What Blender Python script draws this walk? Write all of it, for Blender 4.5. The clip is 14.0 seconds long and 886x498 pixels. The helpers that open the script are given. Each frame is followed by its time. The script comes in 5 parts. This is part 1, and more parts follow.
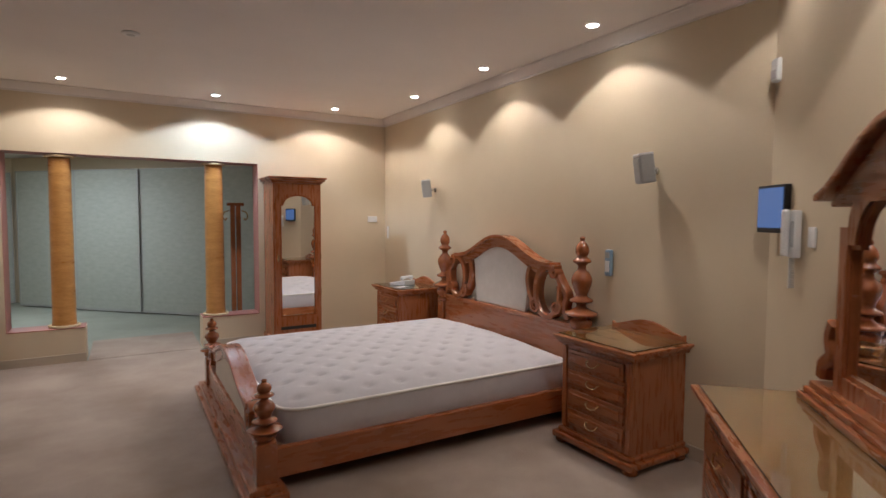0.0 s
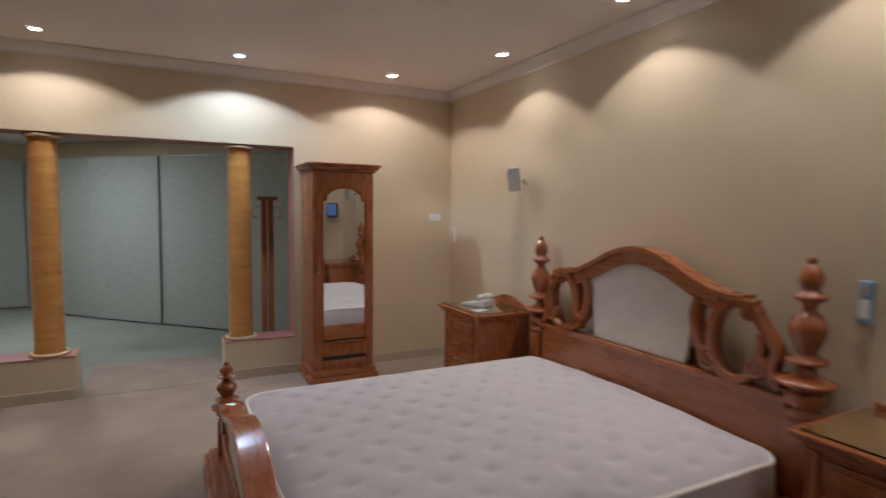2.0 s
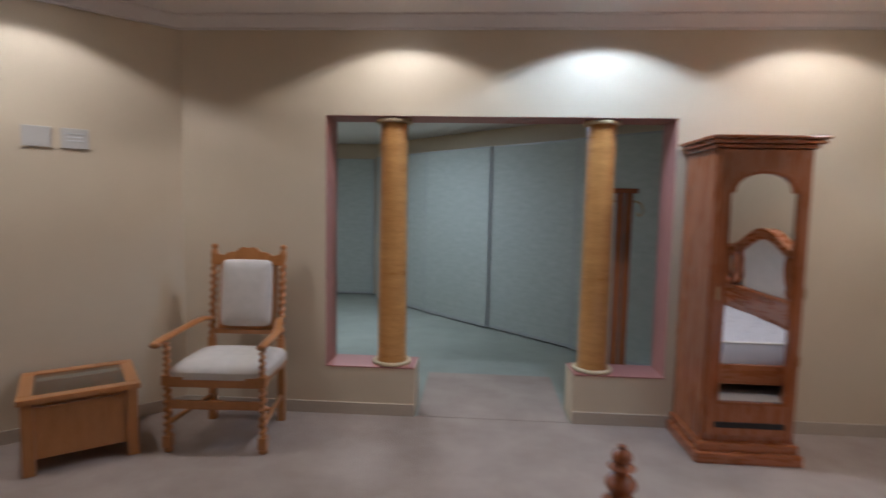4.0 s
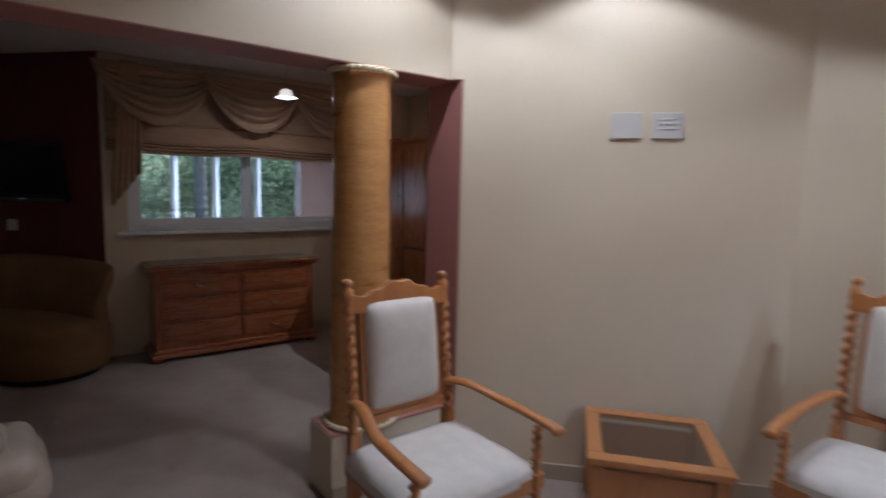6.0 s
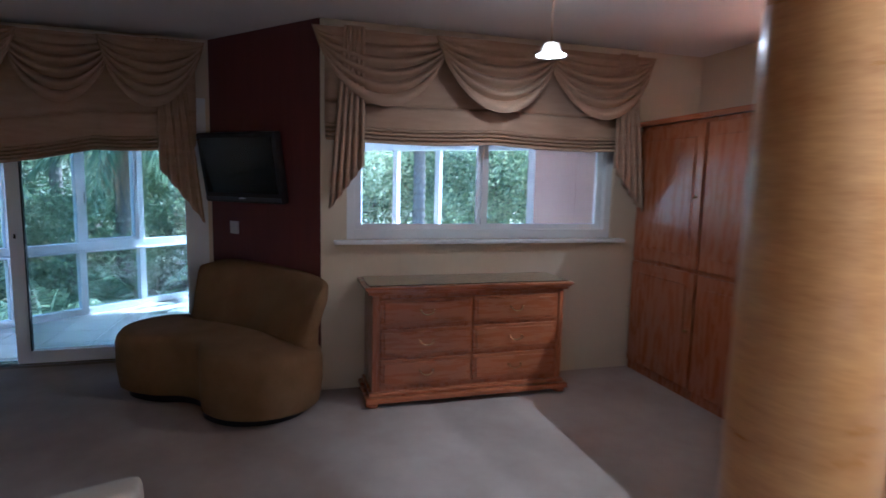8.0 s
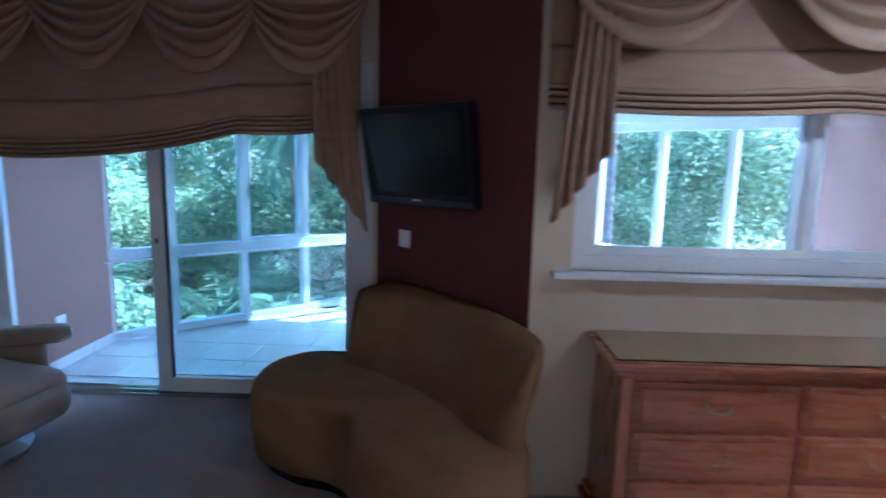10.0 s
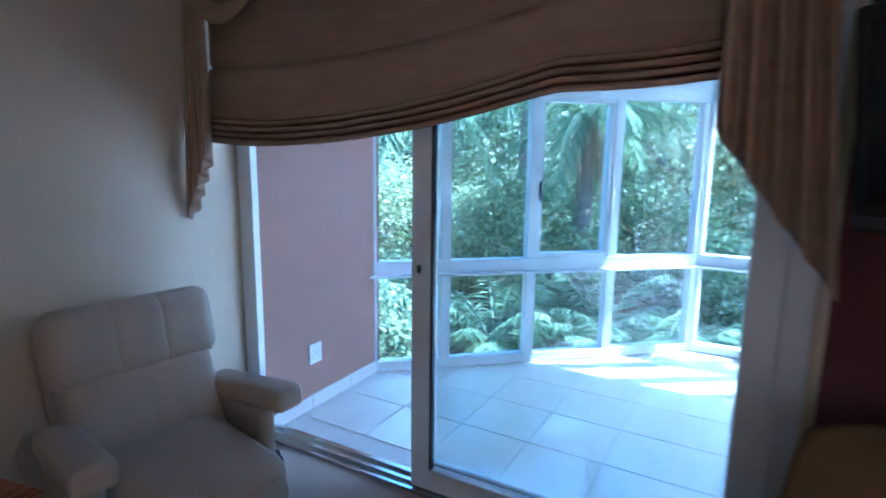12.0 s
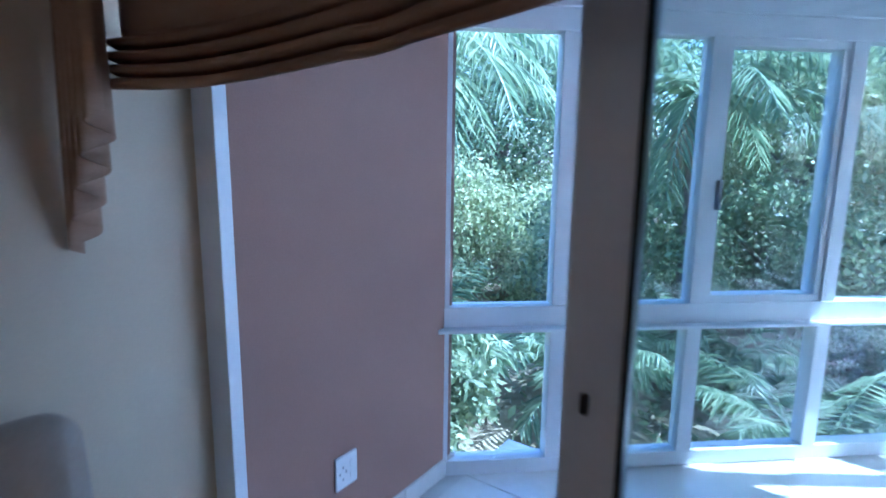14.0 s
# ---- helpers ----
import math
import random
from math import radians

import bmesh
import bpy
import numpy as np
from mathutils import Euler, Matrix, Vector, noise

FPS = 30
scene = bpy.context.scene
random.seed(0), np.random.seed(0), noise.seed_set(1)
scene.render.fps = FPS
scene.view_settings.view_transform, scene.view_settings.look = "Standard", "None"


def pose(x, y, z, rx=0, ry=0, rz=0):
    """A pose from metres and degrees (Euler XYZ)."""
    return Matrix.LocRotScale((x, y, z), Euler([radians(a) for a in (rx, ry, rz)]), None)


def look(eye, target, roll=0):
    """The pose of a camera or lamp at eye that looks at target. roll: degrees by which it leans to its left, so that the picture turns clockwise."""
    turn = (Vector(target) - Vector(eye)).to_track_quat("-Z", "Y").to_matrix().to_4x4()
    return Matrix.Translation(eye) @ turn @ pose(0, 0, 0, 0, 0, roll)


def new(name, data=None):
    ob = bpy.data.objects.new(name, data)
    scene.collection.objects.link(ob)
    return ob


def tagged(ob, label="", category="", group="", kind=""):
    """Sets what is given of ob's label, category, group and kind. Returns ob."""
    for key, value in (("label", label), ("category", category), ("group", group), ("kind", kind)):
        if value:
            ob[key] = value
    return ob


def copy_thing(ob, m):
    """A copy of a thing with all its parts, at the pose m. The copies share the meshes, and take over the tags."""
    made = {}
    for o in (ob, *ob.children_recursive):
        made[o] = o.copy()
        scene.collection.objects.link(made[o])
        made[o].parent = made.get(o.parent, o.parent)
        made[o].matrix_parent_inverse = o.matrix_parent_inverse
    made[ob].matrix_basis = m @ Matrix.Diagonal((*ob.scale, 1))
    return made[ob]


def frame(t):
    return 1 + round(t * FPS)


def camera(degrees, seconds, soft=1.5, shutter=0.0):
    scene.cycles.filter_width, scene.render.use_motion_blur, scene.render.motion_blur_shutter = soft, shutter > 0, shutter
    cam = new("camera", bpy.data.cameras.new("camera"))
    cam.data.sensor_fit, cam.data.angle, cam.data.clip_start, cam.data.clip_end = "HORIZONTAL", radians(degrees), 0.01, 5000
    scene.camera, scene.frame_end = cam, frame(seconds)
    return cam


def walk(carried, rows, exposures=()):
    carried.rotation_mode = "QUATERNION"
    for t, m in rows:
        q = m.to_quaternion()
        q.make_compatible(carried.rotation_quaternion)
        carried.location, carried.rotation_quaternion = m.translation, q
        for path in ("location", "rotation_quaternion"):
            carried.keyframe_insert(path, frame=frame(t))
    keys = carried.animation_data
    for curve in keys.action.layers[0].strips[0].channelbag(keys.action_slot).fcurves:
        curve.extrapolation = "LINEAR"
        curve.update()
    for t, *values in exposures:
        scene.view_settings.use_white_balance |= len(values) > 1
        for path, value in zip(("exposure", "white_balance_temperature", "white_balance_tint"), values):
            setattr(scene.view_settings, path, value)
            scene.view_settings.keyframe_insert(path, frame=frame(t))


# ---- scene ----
cam = camera(79.0, 14.0, shutter=0.6)
PATH = [
    (0, (-2.979, -6.538, 1.473), (-1.961, -4.82, 1.36), 0.3),
    (0.5, (-2.822, -6.252, 1.501), (-1.806, -4.533, 1.38), 0.3),
    (1, (-2.76, -5.889, 1.522), (-1.749, -4.168, 1.395), 0.4),
    (1.5, (-2.717, -5.523, 1.519), (-1.716, -3.796, 1.388), 0.5),
    (2, (-2.639, -5.063, 1.53), (-1.74, -3.282, 1.39), 0.7),
    (2.2, (-2.624, -4.902, 1.526), (-1.803, -3.083, 1.385), 0.8),
    (4.3, (-3.089, -3.54, 1.51), (-3.409, -1.573, 1.339), 1.2),
    (4.5, (-3.214, -3.451, 1.513), (-3.669, -1.51, 1.348), 1.3),
    (5, (-3.466, -3.267, 1.554), (-4.301, -1.46, 1.359), 1.2),
    (5.5, (-3.66, -3.045, 1.565), (-4.956, -1.536, 1.352), 1.1),
    (6, (-3.987, -2.905, 1.538), (-5.571, -1.704, 1.316), 1.4),
    (6.5, (-4.326, -2.82, 1.559), (-6.033, -1.803, 1.335), 1.5),
    (7, (-4.733, -2.675, 1.556), (-6.534, -1.838, 1.318), 1.3),
    (7.5, (-5.12, -2.663, 1.511), (-6.992, -1.997, 1.282), 1.1),
    (7.7, (-5.283, -2.657, 1.507), (-7.172, -2.043, 1.276), 1.2),
    (9.8, (-6.865, -2.768, 1.562), (-8.84, -2.699, 1.259), 1.4),
    (10, (-7.0, -2.813, 1.546), (-8.977, -2.842, 1.244), 1.4),
    (10.5, (-7.378, -2.92, 1.542), (-9.323, -3.266, 1.229), 1.1),
    (11, (-7.789, -3.127, 1.538), (-9.674, -3.714, 1.219), 1.0),
    (11.5, (-8.136, -3.337, 1.516), (-9.965, -4.078, 1.189), 1.0),
    (12, (-8.452, -3.522, 1.501), (-10.179, -4.475, 1.166), 0.8),
    (12.5, (-8.725, -3.753, 1.487), (-10.408, -4.78, 1.148), 0.9),
    (13, (-9.042, -3.984, 1.461), (-10.703, -5.044, 1.116), 1.2),
    (13.5, (-9.294, -4.145, 1.435), (-10.916, -5.265, 1.097), 1.0),
    (14, (-9.548, -4.403, 1.427), (-11.162, -5.535, 1.087), 0.7),
]
walk(cam, [(t, look(eye, target, roll)) for t, eye, target, roll in PATH],
     exposures=[(0.0, 1.05, 5650, 13), (2.2, 0.6, 5550, 13), (4.5, 0.76, 4900, 12), (6.5, 1.2, 4500, 11), (7.7, 2.15, 4200, 9), (10.0, 2.72, 3620, 4), (11.5, 3.05, 3740, 5), (14.0, 2.2, 4000, 12)])

# ---- daylight ----
SUN_EL, SUN_AZ = 48.0, 34.0          # elevation; azimuth, anticlockwise from +Y towards -X
world = bpy.data.worlds.new("world")
scene.world = world
world.use_nodes = True
wn, wl = world.node_tree.nodes, world.node_tree.links
sky = wn.new("ShaderNodeTexSky")
sky.sky_type = "NISHITA"
sky.sun_disc = False
sky.sun_elevation = radians(SUN_EL)
sky.sun_rotation = radians(-SUN_AZ)
wl.new(sky.outputs[0], wn["Background"].inputs[0])
wn["Background"].inputs[1].default_value = 0.15
sun = new("sun", bpy.data.lights.new("sun", "SUN"))
sun.data.energy, sun.data.angle, sun.data.color = 5.0, radians(0.5), (1.0, 0.95, 0.88)
az, el = radians(SUN_AZ), radians(SUN_EL)
sun.matrix_world = look((-math.sin(az) * math.cos(el) * 30 - 12, math.cos(az) * math.cos(el) * 30 - 3, math.sin(el) * 30), (-12, -3, 0))

# ---- lamps recessed in the bedroom ceiling ----
CEIL = 2.75
DOWNLIGHTS = [  # x, y, lit, warm
    (-0.30, -5.15, True, True), (-0.30, -3.93, True, True), (-0.32, -2.715, True, True), (-0.33, -1.46, True, True),
    (-0.83, -0.42, True, True), (-2.13, -0.42, True, False), (-3.45, -0.42, True, True),
    (-5.36, -0.92, True, True), (-5.88, -1.62, True, True), (-1.35, -5.75, True, True), (-2.91, -2.15, False, True)]
for lx, ly, lit, warm in DOWNLIGHTS:
    if lit:
        lamp = new("downlight_beam", bpy.data.lights.new("downlight_beam", "SPOT"))
        lamp.data.energy, lamp.data.spot_size, lamp.data.spot_blend = (46 if not warm else 27 if lx < -5 else 33 if ly > -1 else 27), radians(130 if lx < -5 else 137 if ly > -1 else 116), 0.25
        lamp.data.color = (1.0, 0.86, 0.70) if warm else (0.86, 0.95, 1.0)
        lamp.data.shadow_soft_size = 0.03
        # the reflector throws most of its light down the beam, so nearness to the wall counts for less
        lamp.data.use_nodes = True
        fall = lamp.data.node_tree.nodes.new("ShaderNodeLightFalloff")
        fall.inputs["Strength"].default_value = 1.0
        fall.inputs["Smooth"].default_value = 0.25
        lamp.data.node_tree.links.new(fall.outputs["Quadratic"], lamp.data.node_tree.nodes["Emission"].inputs["Strength"])
        lamp.matrix_world = pose(lx, ly, CEIL - 0.012)


# ---- materials ----
def nodes_of(name):
    m = bpy.data.materials.new(name)
    m.use_nodes = True
    t = m.node_tree
    return m, t, t.nodes["Principled BSDF"]


def put(t, kind, **inputs):
    n = t.nodes.new(kind)
    for k, v in inputs.items():
        n.inputs[k.replace("_", " ")].default_value = v
    return n


def paint(name, a, b, rough=0.6, scale=3.0, fine=60.0, bump=0.15, dist=0.002, metal=0.0, stretch=(1, 1, 1), spec=0.5, coat=0.0, detail=6.0, vary=0.0):
    """Two-scale mottled surface: colour runs between a and b, with fine relief. stretch draws the grain along an axis."""
    m, t, p = nodes_of(name)
    tc = t.nodes.new("ShaderNodeTexCoord")
    mp = t.nodes.new("ShaderNodeMapping")
    mp.inputs["Scale"].default_value = stretch
    t.links.new(tc.outputs["Object"], mp.inputs[0])
    n1 = put(t, "ShaderNodeTexNoise", Scale=scale, Detail=detail, Roughness=0.6)
    n2 = put(t, "ShaderNodeTexNoise", Scale=fine, Detail=3.0)
    t.links.new(mp.outputs[0], n1.inputs[0])
    t.links.new(mp.outputs[0], n2.inputs[0])
    mix = put(t, "ShaderNodeMath")
    mix.operation = "MULTIPLY_ADD"
    mix.inputs[1].default_value = 0.35
    t.links.new(n2.outputs[0], mix.inputs[0])
    mul = t.nodes.new("ShaderNodeMath")
    mul.operation = "MULTIPLY"
    mul.inputs[1].default_value = 0.75
    t.links.new(n1.outputs[0], mul.inputs[0])
    t.links.new(mul.outputs[0], mix.inputs[2])
    ramp = t.nodes.new("ShaderNodeValToRGB")
    ramp.color_ramp.elements[0].position, ramp.color_ramp.elements[1].position = 0.35, 0.75
    ramp.color_ramp.elements[0].color, ramp.color_ramp.elements[1].color = (*a, 1), (*b, 1)
    t.links.new(mix.outputs[0], ramp.inputs[0])
    col = ramp.outputs[0]
    if vary:
        oi = t.nodes.new("ShaderNodeObjectInfo")
        hsv = t.nodes.new("ShaderNodeHueSaturation")
        mr = t.nodes.new("ShaderNodeMapRange")
        mr.inputs[3].default_value, mr.inputs[4].default_value = 1 - vary, 1 + vary
        t.links.new(oi.outputs["Random"], mr.inputs[0])
        t.links.new(mr.outputs[0], hsv.inputs["Value"])
        t.links.new(col, hsv.inputs["Color"])
        col = hsv.outputs[0]
    t.links.new(col, p.inputs["Base Color"])
    rr = t.nodes.new("ShaderNodeMapRange")
    rr.inputs[3].default_value, rr.inputs[4].default_value = max(0.02, rough - 0.08), min(1, rough + 0.08)
    t.links.new(n1.outputs[0], rr.inputs[0])
    if rough:
        t.links.new(rr.outputs[0], p.inputs["Roughness"])
    else:
        p.inputs["Roughness"].default_value = 0.0
    p.inputs["Metallic"].default_value = metal
    p.inputs["Specular IOR Level"].default_value = spec
    p.inputs["Coat Weight"].default_value = coat
    p.inputs["Coat Roughness"].default_value = 0.12
    bp = put(t, "ShaderNodeBump", Strength=bump, Distance=dist)
    t.links.new(n2.outputs[0], bp.inputs["Height"])
    t.links.new(bp.outputs[0], p.inputs["Normal"])
    return m


def glass(name, tint=(1, 1, 1), rough=0.0):
    m, t, p = nodes_of(name)
    p.inputs["Base Color"].default_value = (*tint, 1)
    p.inputs["Transmission Weight"].default_value = 1
    p.inputs["Roughness"].default_value = rough
    p.inputs["IOR"].default_value = 1.45
    return m


def glow(name, color, strength, base=0.8):
    m, t, p = nodes_of(name)
    p.inputs["Base Color"].default_value = (base, base, base, 1)
    p.inputs["Emission Color"].default_value = (*color, 1)
    p.inputs["Emission Strength"].default_value = strength
    return m


WALL = paint("cream_paint", (0.60, 0.50, 0.35), (0.66, 0.56, 0.40), 0.55, 1.5, 160, 0.08)
CEILING = paint("ceiling_paint", (0.74, 0.70, 0.67), (0.80, 0.76, 0.73), 0.8, 1.2, 120, 0.1)
ROSE = paint("rose_paint", (0.36, 0.16, 0.13), (0.42, 0.19, 0.16), 0.55, 3, 90, 0.1)
BURG = paint("burgundy_cloth", (0.11, 0.028, 0.025), (0.15, 0.04, 0.035), 0.75, 4, 220, 0.3, stretch=(6, 6, 0.4))
PINK = paint("mauve_plaster", (0.28, 0.165, 0.118), (0.32, 0.195, 0.142), 0.8, 2, 220, 0.3)
CARPET = paint("beige_carpet", (0.33, 0.255, 0.20), (0.52, 0.43, 0.36), 0.95, 1.6, 420, 0.9, 0.006, spec=0.1, detail=8)
GREENCARPET = paint("grey_green_carpet", (0.30, 0.32, 0.27), (0.40, 0.42, 0.36), 0.95, 2.0, 420, 0.9, 0.006, spec=0.1)
WOOD = paint("varnished_oak", (0.295, 0.088, 0.027), (0.365, 0.122, 0.038), 0.28, 5, 40, 0.045, 0.0015, stretch=(1, 7, 7), coat=0.5)
WOODZ = paint("varnished_oak_upright", (0.295, 0.088, 0.027), (0.365, 0.122, 0.038), 0.28, 5, 40, 0.045, 0.0015, stretch=(7, 7, 0.8), coat=0.5)
WOODY = paint("varnished_oak_cross", (0.295, 0.088, 0.027), (0.365, 0.122, 0.038), 0.28, 5, 40, 0.045, 0.0015, stretch=(7, 1, 7), coat=0.5)
CARVED = paint("carved_oak", (0.22, 0.060, 0.018), (0.36, 0.115, 0.035), 0.25, 6, 30, 0.15, 0.002, coat=0.6)
LIGHTWOOD = paint("honey_oak", (0.36, 0.14, 0.036), (0.48, 0.21, 0.062), 0.32, 6, 50, 0.12, 0.001, stretch=(4, 4, 0.8), coat=0.4)
VENEER = paint("figured_veneer", (0.40, 0.18, 0.045), (0.62, 0.33, 0.10), 0.30, 4, 26, 0.05, 0.001, stretch=(1.2, 1.2, 5), coat=0.5, detail=9)
ROPE = paint("gilt_rope", (0.62, 0.50, 0.28), (0.75, 0.64, 0.42), 0.6, 8, 80, 0.3)
WHITE = paint("white_plastic", (0.70, 0.70, 0.69), (0.76, 0.76, 0.75), 0.35, 3, 90, 0.03)
UPVC = paint("white_frame", (0.74, 0.75, 0.76), (0.80, 0.81, 0.82), 0.3, 2, 60, 0.03)
BLACK = paint("black_plastic", (0.010, 0.010, 0.011), (0.016, 0.016, 0.017), 0.35, 3, 90, 0.03)
GREY = paint("grey_plastic", (0.35, 0.36, 0.36), (0.42, 0.43, 0.43), 0.4, 3, 90, 0.05)
CHROME = paint("steel", (0.60, 0.59, 0.57), (0.70, 0.69, 0.67), 0.2, 3, 90, 0.03, metal=1.0)
BRASS = paint("brass", (0.68, 0.50, 0.26), (0.78, 0.62, 0.36), 0.25, 6, 60, 0.05, metal=1.0)
MIRROR = paint("mirror_silver", (0.86, 0.87, 0.87), (0.88, 0.89, 0.89), 0.0, 1, 2, 0.0, metal=1.0)
GLASS = glass("clear_glass")
DOORGLASS = glass("tinted_door_glass", (0.80, 0.83, 0.81))
ROOFGLASS = glass("blue_roof_glass", (0.035, 0.05, 0.06))
TILE = paint("cream_tile", (0.62, 0.60, 0.55), (0.72, 0.70, 0.66), 0.11, 3, 30, 0.03, 0.001, vary=0.04)
GROUT = paint("grout", (0.52, 0.50, 0.47), (0.58, 0.57, 0.54), 0.9, 8, 90, 0.3)


# ---- mesh helpers ----
def mesh_ob(name, bm, material, parent=None, smooth=False):
    me = bpy.data.meshes.new(name)
    bm.normal_update()
    if smooth:
        for f in bm.faces:
            f.smooth = True
    bm.to_mesh(me)
    bm.free()
    me.materials.append(material)
    ob = new(name, me)
    ob.parent = parent
    return ob


def part(name, bm, material, parent, label="", smooth=False):
    return tagged(mesh_ob(name, bm, material, parent, smooth), label)


def thing(name, at, label, category, group="", kind=""):
    """An Empty at a thing's base, to which its parts belong."""
    ob = new(name)
    ob.matrix_basis = at
    return tagged(ob, label, category, group, kind)


def box(bm, x0, x1, y0, y1, z0, z1, bevel=0.0, seg=2):
    r = bmesh.ops.create_cube(bm, size=1)
    vs = r["verts"]
    bmesh.ops.transform(bm, matrix=Matrix.LocRotScale(((x0 + x1) / 2, (y0 + y1) / 2, (z0 + z1) / 2), None, (abs(x1 - x0), abs(y1 - y0), abs(z1 - z0))), verts=vs)
    if bevel:
        es = {e for v in vs for e in v.link_edges}
        bmesh.ops.bevel(bm, geom=list(es), offset=bevel, segments=seg, affect="EDGES", profile=0.6)
    return bm


def boxes(*args, bevel=0.0):
    bm = bmesh.new()
    for a in args:
        box(bm, *a, bevel=bevel)
    return bm


def lathe(profile, seg=24, at=(0, 0, 0)):
    """A solid of revolution round z from (radius, height) pairs."""
    bm = bmesh.new()
    rings = []
    for r, z in profile:
        rings.append([bm.verts.new((at[0] + r * math.cos(2 * math.pi * k / seg), at[1] + r * math.sin(2 * math.pi * k / seg), at[2] + z)) for k in range(seg)])
    for a, b in zip(rings, rings[1:]):
        for k in range(seg):
            bm.faces.new((a[k], a[(k + 1) % seg], b[(k + 1) % seg], b[k]))
    bm.faces.new(rings[0][::-1])
    bm.faces.new(rings[-1])
    return bm


def curve_pts(profile, n=8):
    """Catmull-Rom through points of any dimension."""
    out, p = [], [np.array(q, float) for q in profile]
    p = [2 * p[0] - p[1]] + p + [2 * p[-1] - p[-2]]
    for i in range(1, len(p) - 2):
        for k in range(n):
            u = k / n
            a, b, c, d = p[i - 1], p[i], p[i + 1], p[i + 2]
            out.append(0.5 * (2 * b + (c - a) * u + (2 * a - 5 * b + 4 * c - d) * u * u + (3 * b - a - 3 * c + d) * u ** 3))
    out.append(p[-2])
    return out


def tube(points, r, seg=8, bm=None, flat=1.0, close=False):
    """A round (or flattened) bar along points; r is a number or a number a point."""
    bm = bm or bmesh.new()
    pts = [Vector(p) for p in points]
    rs = r if isinstance(r, (list, tuple)) else [r] * len(pts)
    rings, up = [], Vector((0, 0, 1))
    for i, p in enumerate(pts):
        d = (pts[min(i + 1, len(pts) - 1)] - pts[max(i - 1, 0)]).normalized()
        if close:
            d = (pts[(i + 1) % len(pts)] - pts[i - 1]).normalized()
        s = d.cross(up)
        s = s.normalized() if s.length > 0.05 else Vector((1, 0, 0))
        u = s.cross(d).normalized()
        rings.append([bm.verts.new(p + s * math.cos(2 * math.pi * k / seg) * rs[i] + u * math.sin(2 * math.pi * k / seg) * rs[i] * flat) for k in range(seg)])
    pairs = list(zip(rings, rings[1:])) + ([(rings[-1], rings[0])] if close else [])
    for a, b in pairs:
        for k in range(seg):
            bm.faces.new((a[k], a[(k + 1) % seg], b[(k + 1) % seg], b[k]))
    if not close:
        bm.faces.new(rings[0][::-1])
        bm.faces.new(rings[-1])
    return bm


def slab(outline, z0, z1, bevel=0.0, axis="z"):
    """A plate with the given outline (pairs). axis: the direction of its thickness; x takes pairs as (y, z), y takes (x, z)."""
    bm = bmesh.new()
    def place(u, v, w):
        return (u, v, w) if axis == "z" else (w, u, v) if axis == "x" else (u, w, v)
    lo = [bm.verts.new(place(u, v, z0)) for u, v in outline]
    hi = [bm.verts.new(place(u, v, z1)) for u, v in outline]
    n = len(lo)
    bm.faces.new(lo[::-1])
    bm.faces.new(hi)
    for k in range(n):
        bm.faces.new((lo[k], lo[(k + 1) % n], hi[(k + 1) % n], hi[k]))
    bmesh.ops.recalc_face_normals(bm, faces=bm.faces)
    if bevel:
        es = [e for e in bm.edges if len(e.link_faces) == 2 and e.calc_face_angle(0) > 0.6]
        bmesh.ops.bevel(bm, geom=es, offset=bevel, segments=2, affect="EDGES", profile=0.6)
    return bm


def ribbon(pts, half, depth0, depth1, axis="y"):
    """A carved band that follows pts (pairs) with half its width a point, from depth0 to depth1."""
    left, right = [], []
    for i, p in enumerate(pts):
        a, b = pts[max(i - 1, 0)], pts[min(i + 1, len(pts) - 1)]
        d = Vector((b[0] - a[0], b[1] - a[1])).normalized()
        h = half[i] if isinstance(half, (list, tuple)) else half
        left.append((p[0] - d.y * h, p[1] + d.x * h))
        right.append((p[0] + d.y * h, p[1] - d.x * h))
    bm = bmesh.new()
    mid = (depth0 + depth1) / 2
    def place(q, w):
        return (w, q[0], q[1]) if axis == "x" else (q[0], w, q[1])
    rows = []
    for l, r, p in zip(left, right, pts):
        rows.append([bm.verts.new(place(l, depth1)), bm.verts.new(place(l, depth0 * 0.75 + depth1 * 0.25)), bm.verts.new(place(((l[0] * 2 + p[0]) / 3, (l[1] * 2 + p[1]) / 3), depth0)),
                     bm.verts.new(place(((r[0] * 2 + p[0]) / 3, (r[1] * 2 + p[1]) / 3), depth0)), bm.verts.new(place(r, depth0 * 0.75 + depth1 * 0.25)), bm.verts.new(place(r, depth1))])
    for a, b in zip(rows, rows[1:]):
        for k in range(6):
            bm.faces.new((a[k], a[(k + 1) % 6], b[(k + 1) % 6], b[k]))
    bm.faces.new(rows[0][::-1])
    bm.faces.new(rows[-1])
    bmesh.ops.recalc_face_normals(bm, faces=bm.faces)
    return bm


def setting(name, bm, material, label, category):
    return tagged(mesh_ob(name, bm, material), label, category, kind="structure")


# ---- the shell ----
XW = -6.25                      # west wall of the bedroom, with the wide opening
setting("floor", boxes((-10.42, 0.3, -9.0, 0.0, -0.12, 0.0), (-10.42, -6.2, 0.0, 0.9, -0.12, 0.0)), CARPET, "worn beige cut-pile carpet over the whole floor", "carpet")
setting("floor_threshold", boxes((-3.33, -2.26, 0.0, 1.0, -0.05, 0.004)), CARPET, "beige carpet laid through the columned opening", "carpet")
setting("floor_dressing", boxes((-6.0, 0.3, 0.0, 6.0, -0.12, 0.0)), GREENCARPET, "grey-green carpet of the dressing area", "carpet")
setting("wall_east", boxes((0.0, 0.2, -4.95, 0.0, 0, 2.9)), WALL, "cream painted wall behind the bed", "wall")
